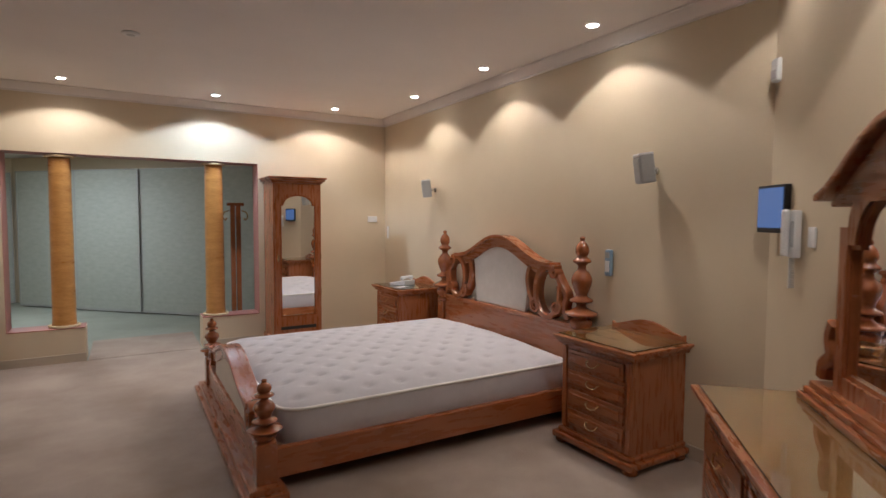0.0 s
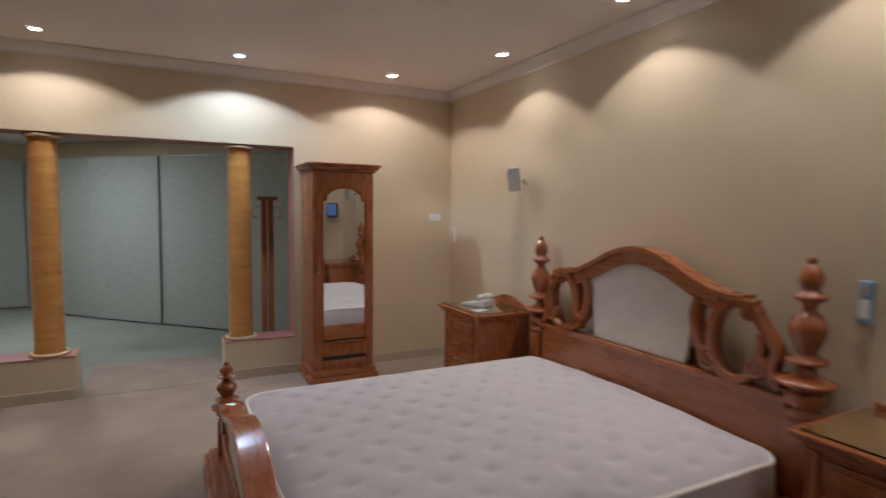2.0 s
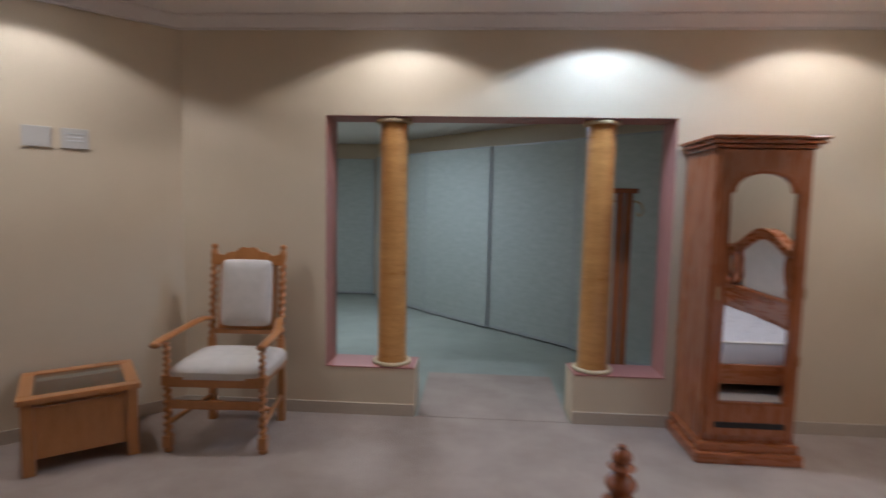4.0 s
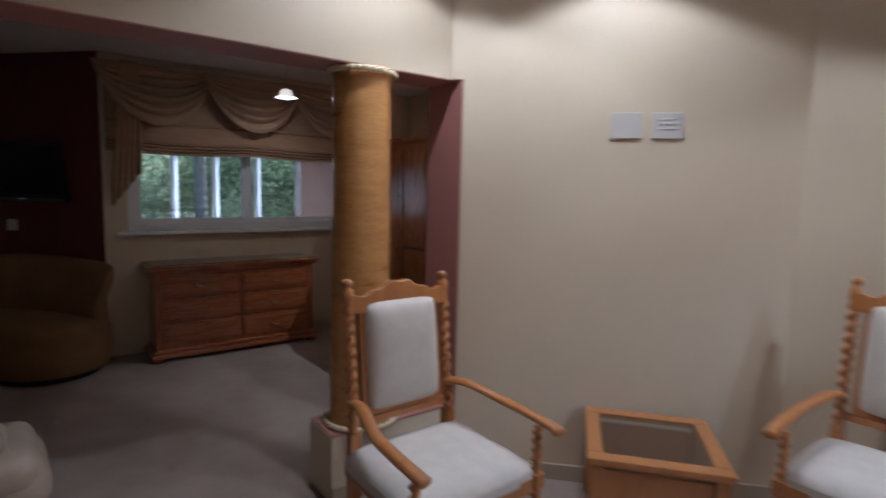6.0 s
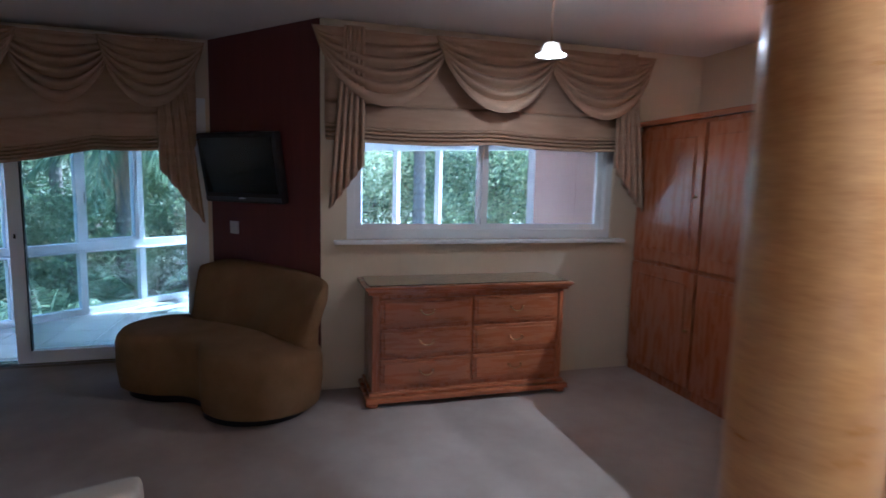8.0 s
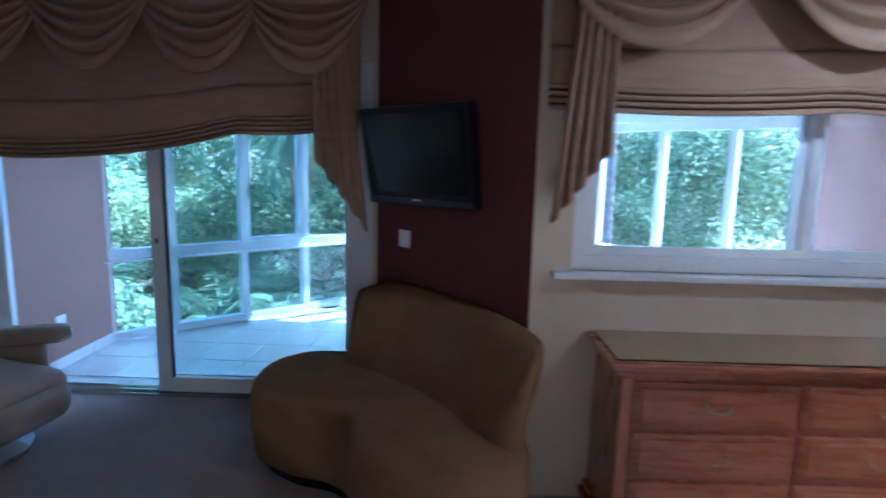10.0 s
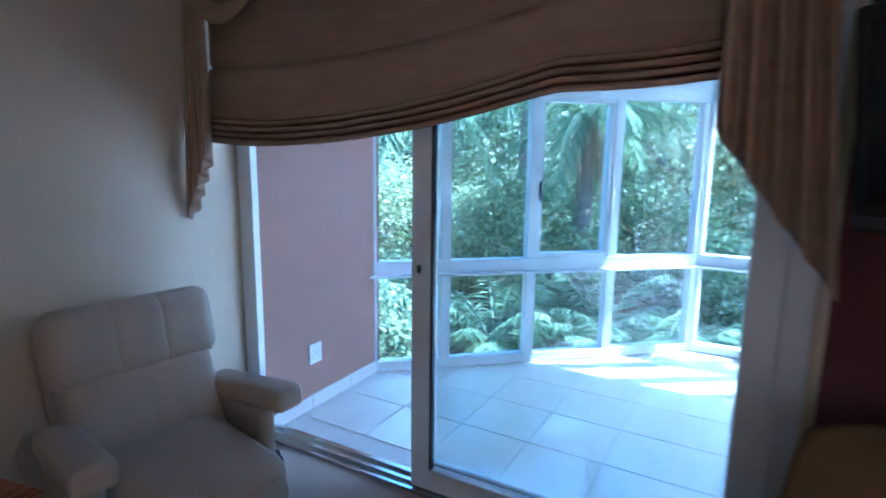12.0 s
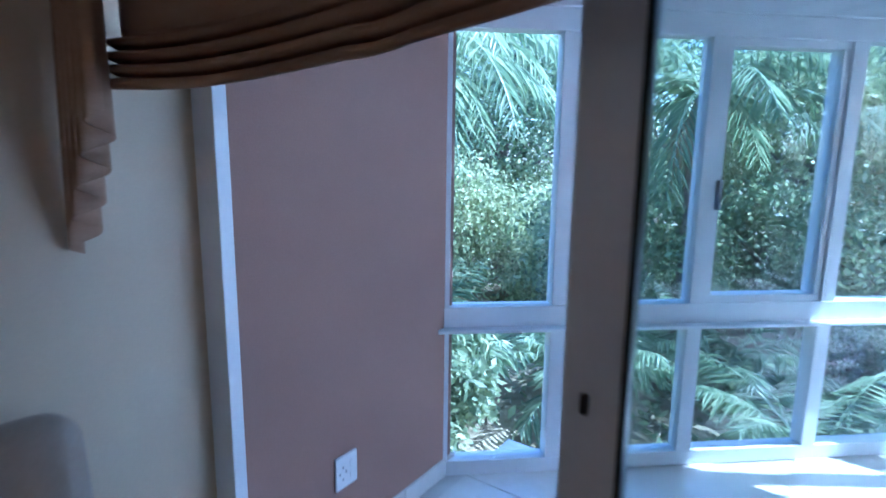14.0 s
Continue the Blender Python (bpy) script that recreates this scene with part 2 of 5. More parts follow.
setting("wall_north", boxes((-5.01, -3.985, 0, 0.28, 0, 2.9), (-1.625, 0.2, 0, 0.28, 0, 2.9), (-3.985, -1.625, 0, 0.28, 2.1, 2.9),
                            (-3.985, -3.345, 0, 0.28, 0, 0.34), (-2.245, -1.625, 0, 0.28, 0, 0.34)), WALL, "cream wall with a wide columned opening", "wall")
setting("wall_northwest", slab([(-5.01, 0), (-6.196, -1.119), (-6.247, -1.119), (-6.247, 0.5), (-5.01, 0.28)], 0, 2.1), WALL, "cream diagonal wall behind the chairs", "wall")
setting("wall_northwest_upper", slab([(-5.01, 0), (-6.247, -1.167), (-6.247, 0.5), (-5.01, 0.28)], 2.1, 2.9), WALL, "cream upper part of the diagonal wall", "wall")
setting("wall_west", boxes((-6.5, XW, -1.12, -0.2, 0, 2.1), (-6.5, XW, -4.3, -0.2, 2.1, 2.9), (-6.5, XW, -9.0, -4.3, 0, 2.9),
                           (-6.5, XW, -1.83, -1.12, 0, 0.34)), WALL, "cream wall with a wide columned opening to the lounge", "wall")
setting("wall_southeast", slab([(0, -4.95), (0.2, -4.95), (0.2, -5.2), (-1.9, -7.3), (-2.05, -7.0)], 0, 2.9), WALL, "cream diagonal wall behind the dressing table", "wall")
setting("wall_south", boxes((-6.5, -1.9, -9.1, -8.9, 0, 2.9), (-2.05, -1.85, -8.9, -7.0, 0, 2.9)), WALL, "plain cream wall", "wall")
setting("ceiling", boxes((-6.35, 0.3, -9.0, 0.28, CEIL, 2.95)), CEILING, "matt white ceiling with recessed lights", "ceiling")
# rose-painted reveals
setting("trim_opening", boxes((-3.985, -3.981, 0.003, 0.277, 0.344, 2.1), (-1.629, -1.625, 0.003, 0.277, 0.344, 2.1), (-3.985, -1.625, 0.003, 0.277, 2.096, 2.1),
                              (-3.985, -3.35, -0.003, 0.283, 0.34, 0.348), (-2.24, -1.625, -0.003, 0.283, 0.34, 0.348)), ROSE, "dusty rose painted reveal of the opening", "trim")
setting("trim_lounge_opening", boxes((-6.497, -6.206, -1.124, -1.12, 0.344, 2.1), (-6.497, XW - 0.003, -4.3, -1.12, 2.094, 2.1),
                                     (-6.503, XW + 0.003, -1.825, -1.12, 0.34, 0.348), (-6.497, XW - 0.003, -4.3, -4.296, 0.0, 2.1)), ROSE, "dusty rose painted reveal of the lounge opening", "trim")


def cornice(name, line, z):
    """Stepped plaster cornice along a wall line, room to the left of its direction."""
    prof = [(0, -0.085), (0.012, -0.085), (0.012, -0.07), (0.03, -0.055), (0.055, -0.03), (0.07, -0.012), (0.085, -0.012), (0.085, 0.0)]
    bm = bmesh.new()
    rings = []
    for i, p in enumerate(line):
        p = Vector(p)
        d0 = (p - Vector(line[i - 1])).normalized() if i else None
        d1 = (Vector(line[i + 1]) - p).normalized() if i < len(line) - 1 else None
        a, b = d0 or d1, d1 or d0
        na, nb = Vector((-a.y, a.x)), Vector((-b.y, b.x))
        n = (na + nb).normalized()
        n = n / max(0.3, n.dot(na))
        rings.append([bm.verts.new((p.x + n.x * u, p.y + n.y * u, z + v)) for u, v in prof])
    for a, b in zip(rings, rings[1:]):
        for k in range(len(prof) - 1):
            bm.faces.new((a[k], b[k], b[k + 1], a[k + 1]))
    bmesh.ops.recalc_face_normals(bm, faces=bm.faces)
    setting(name, bm, CEILING, "white moulded plaster cornice", "cornice")


def skirting(name, runs, material, h=0.085, t=0.014):
    bm = bmesh.new()
    for (x0, y0), (x1, y1) in runs:
        d = Vector((x1 - x0, y1 - y0)).normalized()
        n = Vector((-d.y, d.x)) * t
        pts = [(x0, y0), (x1, y1), (x1 + n.x, y1 + n.y), (x0 + n.x, y0 + n.y)]
        tmp = slab(pts, 0, h)
        me = bpy.data.meshes.new("tmp")
        tmp.to_mesh(me)
        tmp.free()
        bm.from_mesh(me)
        bpy.data.meshes.remove(me)
    return setting(name, bm, material, "painted skirting along the wall", "skirting")


BASE = paint("skirting_paint", (0.45, 0.38, 0.29), (0.52, 0.44, 0.34), 0.5, 3, 90, 0.05)
cornice("cornice_bedroom", [(-2.05, -7.0), (0, -4.95), (0, 0), (-5.01, 0), (-6.23, -1.17), (XW, -8.9)], CEIL)
skirting("baseboard_bedroom", [((-2.05, -7.0), (0, -4.95)), ((0, -4.95), (0, 0)), ((0, 0), (-2.245, 0)), ((-3.345, 0), (-5.01, 0)), ((-5.01, 0), (-6.24, -1.16)), ((XW, -1.17), (XW, -1.83))], BASE)

# dressing area behind the opening
DOOR = paint("textured_door_panel", (0.36, 0.39, 0.35), (0.47, 0.50, 0.46), 0.32, 6, 60, 1.0, 0.008, stretch=(1.4, 1.4, 4))
setting("wall_dressing", boxes((-6.1, -5.9, 0.3, 5.5, 0, 2.9), (-6.0, -3.5, 5.05, 5.25, 0, 2.9), (-0.2, 0.0, 0.28, 2.2, 0, 2.9)), WALL, "plain wall of the dressing area", "wall")
setting("wall_dressing_back", slab([(0.2, 0.2), (0.5, 0.5), (-4.6, 5.4), (-4.6, 5.05)], 0, 2.9), WALL, "plain diagonal wall behind the wardrobe doors", "wall")
setting("ceiling_dressing", boxes((-6.1, 0.3, 0.28, 6.0, 2.45, 2.6)), CEILING, "matt white ceiling of the dressing area", "ceiling")

# ---- lounge shell ----
LC = 2.6                                     # lounge ceiling
XV, XS = -9.38, -10.30                       # window wall and sliding-door wall, inner faces
YL = -5.74                                   # lounge south wall, inner face
setting("wall_window", boxes((XV - 0.2, XV, -2.45, -2.27, 0, 2.8), (XV - 0.2, XV, -0.12, 0.9, 0, 2.8), (XV - 0.2, XV, -2.27, -0.12, 0, 1.10), (XV - 0.2, XV, -2.27, -0.12, 2.12, 2.8)),
        WALL, "cream wall round the lounge window", "wall")
setting("wall_burgundy", slab([(XV, -2.45), (XS, -3.27), (XS - 0.2, -3.27), (XV - 0.2, -2.45)], 0, 2.8), BURG, "burgundy fabric-covered diagonal wall panel", "wall")
setting("wall_slider", boxes((XS - 0.2, XS, -3.30, -3.27, 0, 2.8), (XS - 0.2, XS, YL, -3.30, 2.15, 2.8)), WALL, "cream wall round the sliding door", "wall")
setting("wall_lounge_south", boxes((XS - 0.2, -6.5, YL - 0.2, YL, 0, 2.8)), WALL, "cream lounge wall beside the sliding door", "wall")
setting("wall_lounge_north", boxes((XV - 0.2, -6.2, 0.65, 0.85, 0, 2.8)), WALL, "cream lounge wall above the cupboards", "wall")
setting("ceiling_lounge", boxes((XS - 0.2, -6.35, YL - 0.2, 0.85, LC, 2.8)), CEILING, "matt white lounge ceiling", "ceiling")
cornice("cornice_lounge", [(-6.5, YL), (XS, YL)][::-1] + [], LC)
cornice("cornice_lounge_west", [(XV, 0.65), (XV, -2.45), (XS, -3.27), (XS, YL)][::-1], LC)
skirting("baseboard_lounge", [((XV, -2.45), (XV, 0.05)), ((XS, -3.27), (XV, -2.45)), ((-6.5, YL), (XS, YL))][:2], BASE)

# ---- sun room ----
P0, P1, P2, P3 = (-11.385, -5.72), (-13.06, -3.80), (-13.06, -1.75), (-11.43, 0.12)      # feet of the glazed bay
setting("wall_sunroom", boxes((-11.43, XS - 0.07, -5.87, -5.67, 0, 2.6)), PINK, "mauve plastered side wall of the sun room", "wall")
setting("wall_sunroom_north", boxes((-11.43, XV - 0.2, 0.12, 0.32, 0, 2.6)), PINK, "mauve plastered side wall of the sun room", "wall")
setting("floor_sunroom", slab([(XV - 0.19, 0.12), P3, P2, P1, P0, (XS, -5.67), (XS, -3.27), (XV - 0.19, -2.45)], -0.12, -0.008), GROUT, "dark grout bed under the sun room tiles", "floor")
SILL = paint("tile_skirting", (0.60, 0.58, 0.54), (0.68, 0.66, 0.62), 0.25, 4, 40, 0.05)
k = 0
for i in range(4):
    x0 = XS - 0.08 - i * 0.36
    setting("tile_skirting", boxes((max(x0 - 0.356, -11.43), x0, -5.67, -5.66, 0.0, 0.085), bevel=0.002), SILL, "pale tile skirting at the foot of the wall", "skirting")


def glazed_wall(name, a, b, cuts, sash, label):
    """White framed glazing from a to b: a rail at 0.76, low panes below and taller ones above, each cut by mullions."""
    a, b = Vector(a), Vector(b)
    L = (b - a).length
    ang = math.atan2(b.y - a.y, b.x - a.x)
    root = thing(name, Matrix.Translation((a.x, a.y, 0)) @ Matrix.Rotation(ang, 4, "Z"), label, "window", kind="structure")
    part("bottom_rail", boxes((0, L, -0.04, 0.04, 0.0, 0.07), bevel=0.004), UPVC, root)
    part("middle_rail", boxes((0, L, -0.045, 0.045, 0.70, 0.79), bevel=0.005), UPVC, root)
    part("window_sill", boxes((0, L, -0.09, 0.09, 0.685, 0.70), bevel=0.004), UPVC, root)
    part("top_rail", boxes((0, L, -0.045, 0.045, 1.93, 2.02), bevel=0.005), UPVC, root)
    part("eave_beam", boxes((0, L, -0.06, 0.06, 2.02, 2.14), bevel=0.006), UPVC, root)
    xs = [0.0] + [c * L for c in cuts] + [L]
    for i, x in enumerate(xs):
        w = 0.035 if 0 < i < len(xs) - 1 else 0.05
        part("mullion", boxes((x - w, x + w, -0.041, 0.041, 0.07, 0.70), bevel=0.004), UPVC, root)
        part("mullion", boxes((x - w, x + w, -0.042, 0.042, 0.79, 1.93), bevel=0.004), UPVC, root)
    for i, (x0, x1) in enumerate(zip(xs, xs[1:])):
        for z0, z1 in ((0.07, 0.70), (0.79, 1.93)):
            if z0 > 0.5 and i in sash:
                f = part("sash", boxes((x0 + 0.03, x1 - 0.03, -0.03, 0.055, z0, z0 + 0.032), (x0 + 0.03, x1 - 0.03, -0.03, 0.055, z1 - 0.032, z1),
                                       (x0 + 0.03, x0 + 0.066, -0.03, 0.055, z0 + 0.032, z1 - 0.032), (x1 - 0.066, x1 - 0.03, -0.03, 0.055, z0 + 0.032, z1 - 0.032), bevel=0.004), UPVC, root, "white opening sash")
                part("handle", boxes((x0 + 0.040, x0 + 0.058, -0.06, -0.03, z0 + 0.42, z0 + 0.55), bevel=0.005), GREY, f, "grey lever handle")
            g = part("pane", boxes((x0 + 0.03, x1 - 0.03, -0.003, 0.003, z0, z1)), GLASS, root, "clear glass")
            g.visible_shadow = False
    return root


glazed_wall("window_bay_south", P0, P1, [0.21, 0.46, 0.71], (2,), "white framed bay glazing looking on the garden")
glazed_wall("window_bay_front", P1, P2, [0.27, 0.52, 0.77], (), "white framed bay glazing looking on the garden")
glazed_wall("window_bay_north", P2, P3, [0.25, 0.5, 0.75], (), "white framed bay glazing looking on the garden")
# glass roof on white rafters
roof = thing("sunroom_roof", Matrix(), "white raftered roof of blue-tinted glass", "roof", kind="structure")
ridge = [(XS - 0.2, -5.67), (XS - 0.2, -4.4), (XS - 0.2, -3.3), (XV - 0.2, -2.2), (XV - 0.2, -1.0), (XV - 0.2, 0.12)]
eave = [P0, (-12.25, -4.735), P1, P2, (-12.25, -0.815), P3]
RZ, EZ = 2.62, 2.14
for i, (r, e) in enumerate(zip(ridge, eave)):
    part("rafter", tube([(r[0], r[1], RZ), (e[0], e[1], EZ)], 0.04, 4, flat=1.3), UPVC, roof)
for i in range(5):
    quad = [(*ridge[i], RZ), (*ridge[i + 1], RZ), (*eave[i + 1], EZ), (*eave[i], EZ)]
    n = 3
    for k in range(1, n):
        u = k / n
        r = Vector(quad[0]).lerp(Vector(quad[1]), u)
        e = Vector(quad[3]).lerp(Vector(quad[2]), u)
        part("rafter", tube([r, e], 0.026, 4, flat=1.3), UPVC, roof)
    bm = bmesh.new()
    lo = [bm.verts.new(Vector(q) + Vector((0, 0, 0.045))) for q in quad]
    hi = [bm.verts.new(Vector(q) + Vector((0, 0, 0.053))) for q in quad]
    bm.faces.new(lo[::-1])
    bm.faces.new(hi)
    for k in range(4):
        bm.faces.new((lo[k], lo[(k + 1) % 4], hi[(k + 1) % 4], hi[k]))
    bmesh.ops.recalc_face_normals(bm, faces=bm.faces)
    part("roof_pane", bm, ROOFGLASS, roof)

# ---- sliding door ----
door = thing("door_1", Matrix(), "white framed glass sliding door, half open", "door", kind="structure")
xd = XS - 0.10
part("door_frame", boxes((xd + 0.03, xd + 0.07, YL, -5.645, 0, 2.15), (xd - 0.07, xd + 0.07, -3.38, -3.30, 0, 2.15), (xd - 0.07, xd + 0.07, -5.67, -3.38, 2.08, 2.15), bevel=0.004), UPVC, door)
part("track", boxes((xd - 0.07, xd + 0.07, -5.67, -3.38, 0.0, 0.02), (xd - 0.035, xd - 0.025, -5.67, -3.38, 0.02, 0.035), (xd + 0.025, xd + 0.035, -5.67, -3.38, 0.02, 0.035)), CHROME, door, "aluminium floor track")
for y0, xo in ((-4.72, 0.03), (-4.745, -0.03)):
    leaf = part("door_leaf", boxes((xd + xo - 0.022, xd + xo + 0.022, y0, y0 + 0.10, 0.03, 2.08), (xd + xo - 0.022, xd + xo + 0.022, -3.48, -3.38, 0.03, 2.08),
                                   (xd + xo - 0.022, xd + xo + 0.022, y0 + 0.10, -3.48, 0.03, 0.13), (xd + xo - 0.022, xd + xo + 0.022, y0 + 0.10, -3.48, 1.98, 2.08), bevel=0.004), UPVC, door)
    if xo > 0:
        part("lock", boxes((xd + xo + 0.022, xd + xo + 0.034, y0 + 0.034, y0 + 0.048, 1.02, 1.055), bevel=0.004), BLACK, leaf, "small grey lock plate")
        part("gasket", boxes((xd + xo - 0.008, xd + xo + 0.024, y0 + 0.095, y0 + 0.105, 0.13, 1.98)), BLACK, leaf, "black rubber gasket")
    g = part("pane", boxes((xd + xo - 0.003, xd + xo + 0.003, y0 + 0.10, -3.48, 0.13, 1.98)), DOORGLASS, leaf, "clear glass")
    g.visible_shadow = False

# ---- lounge window ----
win = thing("window_1", Matrix(), "white framed sliding window with two panes", "window", kind="structure")
xw = XV - 0.08
part("window_frame", boxes((xw - 0.05, xw + 0.05, -2.27, -2.21, 1.10, 2.12), (xw - 0.05, xw + 0.05, -0.18, -0.12, 1.10, 2.12), (xw - 0.05, xw + 0.05, -2.21, -0.18, 1.10, 1.17), (xw - 0.05, xw + 0.05, -2.21, -0.18, 2.05, 2.12), bevel=0.004), UPVC, win)
for y0, y1, xo in ((-2.21, -1.19, 0.012), (-1.27, -0.18, -0.022)):
    sash = part("sash", boxes((xw + xo - 0.018, xw + xo + 0.018, y0, y0 + 0.05, 1.17, 2.05), (xw + xo - 0.018, xw + xo + 0.018, y1 - 0.05, y1, 1.17, 2.05),
                              (xw + xo - 0.018, xw + xo + 0.018, y0 + 0.05, y1 - 0.05, 1.17, 1.21), (xw + xo - 0.018, xw + xo + 0.018, y0 + 0.05, y1 - 0.05, 2.01, 2.05), bevel=0.003), UPVC, win)
    g = part("pane", boxes((xw + xo - 0.003, xw + xo + 0.003, y0 + 0.05, y1 - 0.05, 1.21, 2.01)), GLASS, sash, "clear glass")
    g.visible_shadow = False
part("window_sill", boxes((XV - 0.03, XV + 0.06, -2.36, -0.02, 1.07, 1.10), bevel=0.008), UPVC, win)

# ---- columns on the low walls ----
def column(at, h, label, k=1.0):
    root = thing("column", pose(*at), label, "column", group="veneered columns")
    part("shaft", lathe([(0.108 * k, 0.0), (0.108 * k, 0.03), (0.104 * k, 0.06), (0.100 * k, h * 0.5), (0.095 * k, h - 0.05), (0.097 * k, h)], 40), VENEER, root, smooth=True)
    for z, r in ((0.015, 0.117 * k + 0.008), (h - 0.016, 0.104 * k + 0.008)):
        for s in (0, 1):
            pts = []
            n = 160
            for k in range(n):
                a = 2 * math.pi * k / n
                w = a * 14 + math.pi * s
                pts.append(((r + 0.007 * math.cos(w)) * math.cos(a), (r + 0.007 * math.cos(w)) * math.sin(a), z + 0.007 * math.sin(w)))
            part("rope", tube(pts, 0.009, 6, close=True), ROPE, root, "twisted gilt rope moulding", smooth=True)
    return root


column((-3.53, 0.13, 0.348), 1.745, "honey veneered column with rope mouldings, on low wall")
column((-2.09, 0.13, 0.348), 1.745, "honey veneered column with rope mouldings, on low wall")
column((-6.36, -1.62, 0.348), 1.745, "stout honey veneered column with rope mouldings, beside lounge opening", 1.45)

# ---- wardrobe doors of the dressing area, on the diagonal ----
DX, DY = -1.05, 1.10
for i in range(4):
    m = pose(DX, DY, 0, 0, 0, 135) @ Matrix.Translation((i * 1.21, 0.0 if i % 2 else 0.03, 0))
    d = thing("door_%d" % (i + 2), m, "tall sliding closet door of ribbed grey-green panel", "door", kind="structure")
    part("panel", boxes((0.02, 1.19, -0.01, 0.01, 0.05, 2.18)), DOOR, d)
    part("door_frame", boxes((0, 0.02, -0.014, 0.014, 0.02, 2.2), (1.19, 1.21, -0.014, 0.014, 0.02, 2.2), (0.02, 1.19, -0.014, 0.014, 0.02, 0.05), (0.02, 1.19, -0.014, 0.014, 2.18, 2.2)), GREY, d, "thin dark metal frame")
for i in range(2):
    m = pose(-4.6, 4.93, 0, 0, 0, 180) @ Matrix.Translation((i * 0.66, 0, 0))
    d = thing("door_%d" % (i + 6), m, "tall sliding closet door of ribbed grey-green panel", "door", kind="structure")
    part("panel", boxes((0.02, 0.63, -0.01, 0.01, 0.05, 2.18)), DOOR, d)
    part("door_frame", boxes((0, 0.02, -0.014, 0.014, 0.02, 2.2), (0.63, 0.65, -0.014, 0.014, 0.02, 2.2), (0.02, 0.63, -0.014, 0.014, 0.02, 0.05), (0.02, 0.63, -0.014, 0.014, 2.18, 2.2)), GREY, d, "thin dark metal frame")
# unseen area light added to brighten the dressing area; it has no fitting
lamp = new("dressing_fill", bpy.data.lights.new("dressing_fill", "AREA"))
lamp.data.energy, lamp.data.size, lamp.data.color = 21, 0.5, (1.0, 1.0, 0.92)
lamp.matrix_world = pose(-4.3, 2.2, 2.43)


# ---- bed ----
FABRIC = paint("cream_damask", (0.58, 0.53, 0.46), (0.68, 0.62, 0.55), 0.9, 14, 240, 0.5, 0.002, spec=0.2)
TICKING = paint("white_ticking", (0.50, 0.475, 0.49), (0.58, 0.555, 0.57), 0.85, 10, 200, 0.4, 0.002, spec=0.2)
PIPING = paint("cream_piping", (0.78, 0.75, 0.68), (0.84, 0.81, 0.75), 0.8, 10, 200, 0.2)
bed = thing("bed", pose(0, 0, 0), "carved varnished oak bed frame with turned posts", "bed")
YN, YF, XF = -3.68, -1.72, -2.37


def turned(h, k=1.0):
    """The silhouette of a turned post: bulbs, rings and a bell finial, h high."""
    base = [(0.045, 0.0), (0.060, 0.02), (0.060, 0.05), (0.040, 0.07), (0.062, 0.10), (0.066, 0.16), (0.045, 0.19), (0.090, 0.215), (0.097, 0.235), (0.088, 0.252), (0.034, 0.29), (0.032, 0.33),
            (0.064, 0.35), (0.069, 0.365), (0.062, 0.38), (0.034, 0.41), (0.044, 0.46), (0.058, 0.53), (0.060, 0.58), (0.044, 0.64), (0.026, 0.67), (0.026, 0.71), (0.050, 0.74), (0.054, 0.755), (0.048, 0.77),
            (0.030, 0.80), (0.040, 0.84), (0.036, 0.90), (0.018, 0.945), (0.012, 0.955), (0.016, 0.97), (0.014, 0.99), (0.004, 1.0)]
    return [tuple(q) for q in curve_pts([(r * k, z * h) for r, z in base], 3)]


for y in (YN, YF):
    part("post", boxes((-0.155, -0.045, y - 0.055, y + 0.055, 0, 0.62), bevel=0.008), CARVED, bed)
    part("turned_post", lathe(turned(0.74, 1.25), 28, (-0.10, y, 0.61)), CARVED, bed, "glossy turned oak post", smooth=True)
    part("foot_post", boxes((XF - 0.055, XF + 0.055, y - 0.055, y + 0.055, 0, 0.30), bevel=0.008), CARVED, bed)
    part("turned_post", lathe(turned(0.345, 0.95), 28, (XF, y, 0.285)), CARVED, bed, "glossy turned oak post", smooth=True)
    part("side_rail", boxes((XF, -0.1, y - 0.02, y + 0.025, 0.09, 0.25), bevel=0.006), WOOD, bed)
part("slat_base", boxes((XF + 0.05, -0.12, YN + 0.03, YF - 0.03, 0.17, 0.215)), WOODY, bed)
# plinth under the footboard
part("foot_plinth", boxes((XF - 0.13, XF + 0.10, YN - 0.12, YF + 0.12, 0.0, 0.05), (XF - 0.10, XF + 0.08, YN - 0.10, YF + 0.10, 0.05, 0.085), (XF - 0.04, XF + 0.04, YN, YF, 0.085, 0.26), bevel=0.01), WOODY, bed)
# headboard: rail, upholstered panel, arched crest and scrolls
part("head_rail", boxes((-0.125, -0.075, YN, YF, 0.25, 0.66), bevel=0.006), WOODY, bed)
part("head_ledge", boxes((-0.15, -0.06, YN + 0.05, YF - 0.05, 0.66, 0.70), bevel=0.01), WOODY, bed)
YC = (YN + YF) / 2


def arch(y):
    u = abs(y - YC) / 0.72
    return 1.135 + 0.20 * (0.5 + 0.5 * math.cos(math.pi * min(1, u * 1.12))) + 0.012 * max(0, u - 0.85)


def crest(x0, x1, dz0, dz1, w):
    ys = np.linspace(-w, w, 41)
    return slab([(YC + y, arch(YC + y) + dz1) for y in ys] + [(YC + y, arch(YC + y) + dz0) for y in ys[::-1]], x0, x1, axis="x")


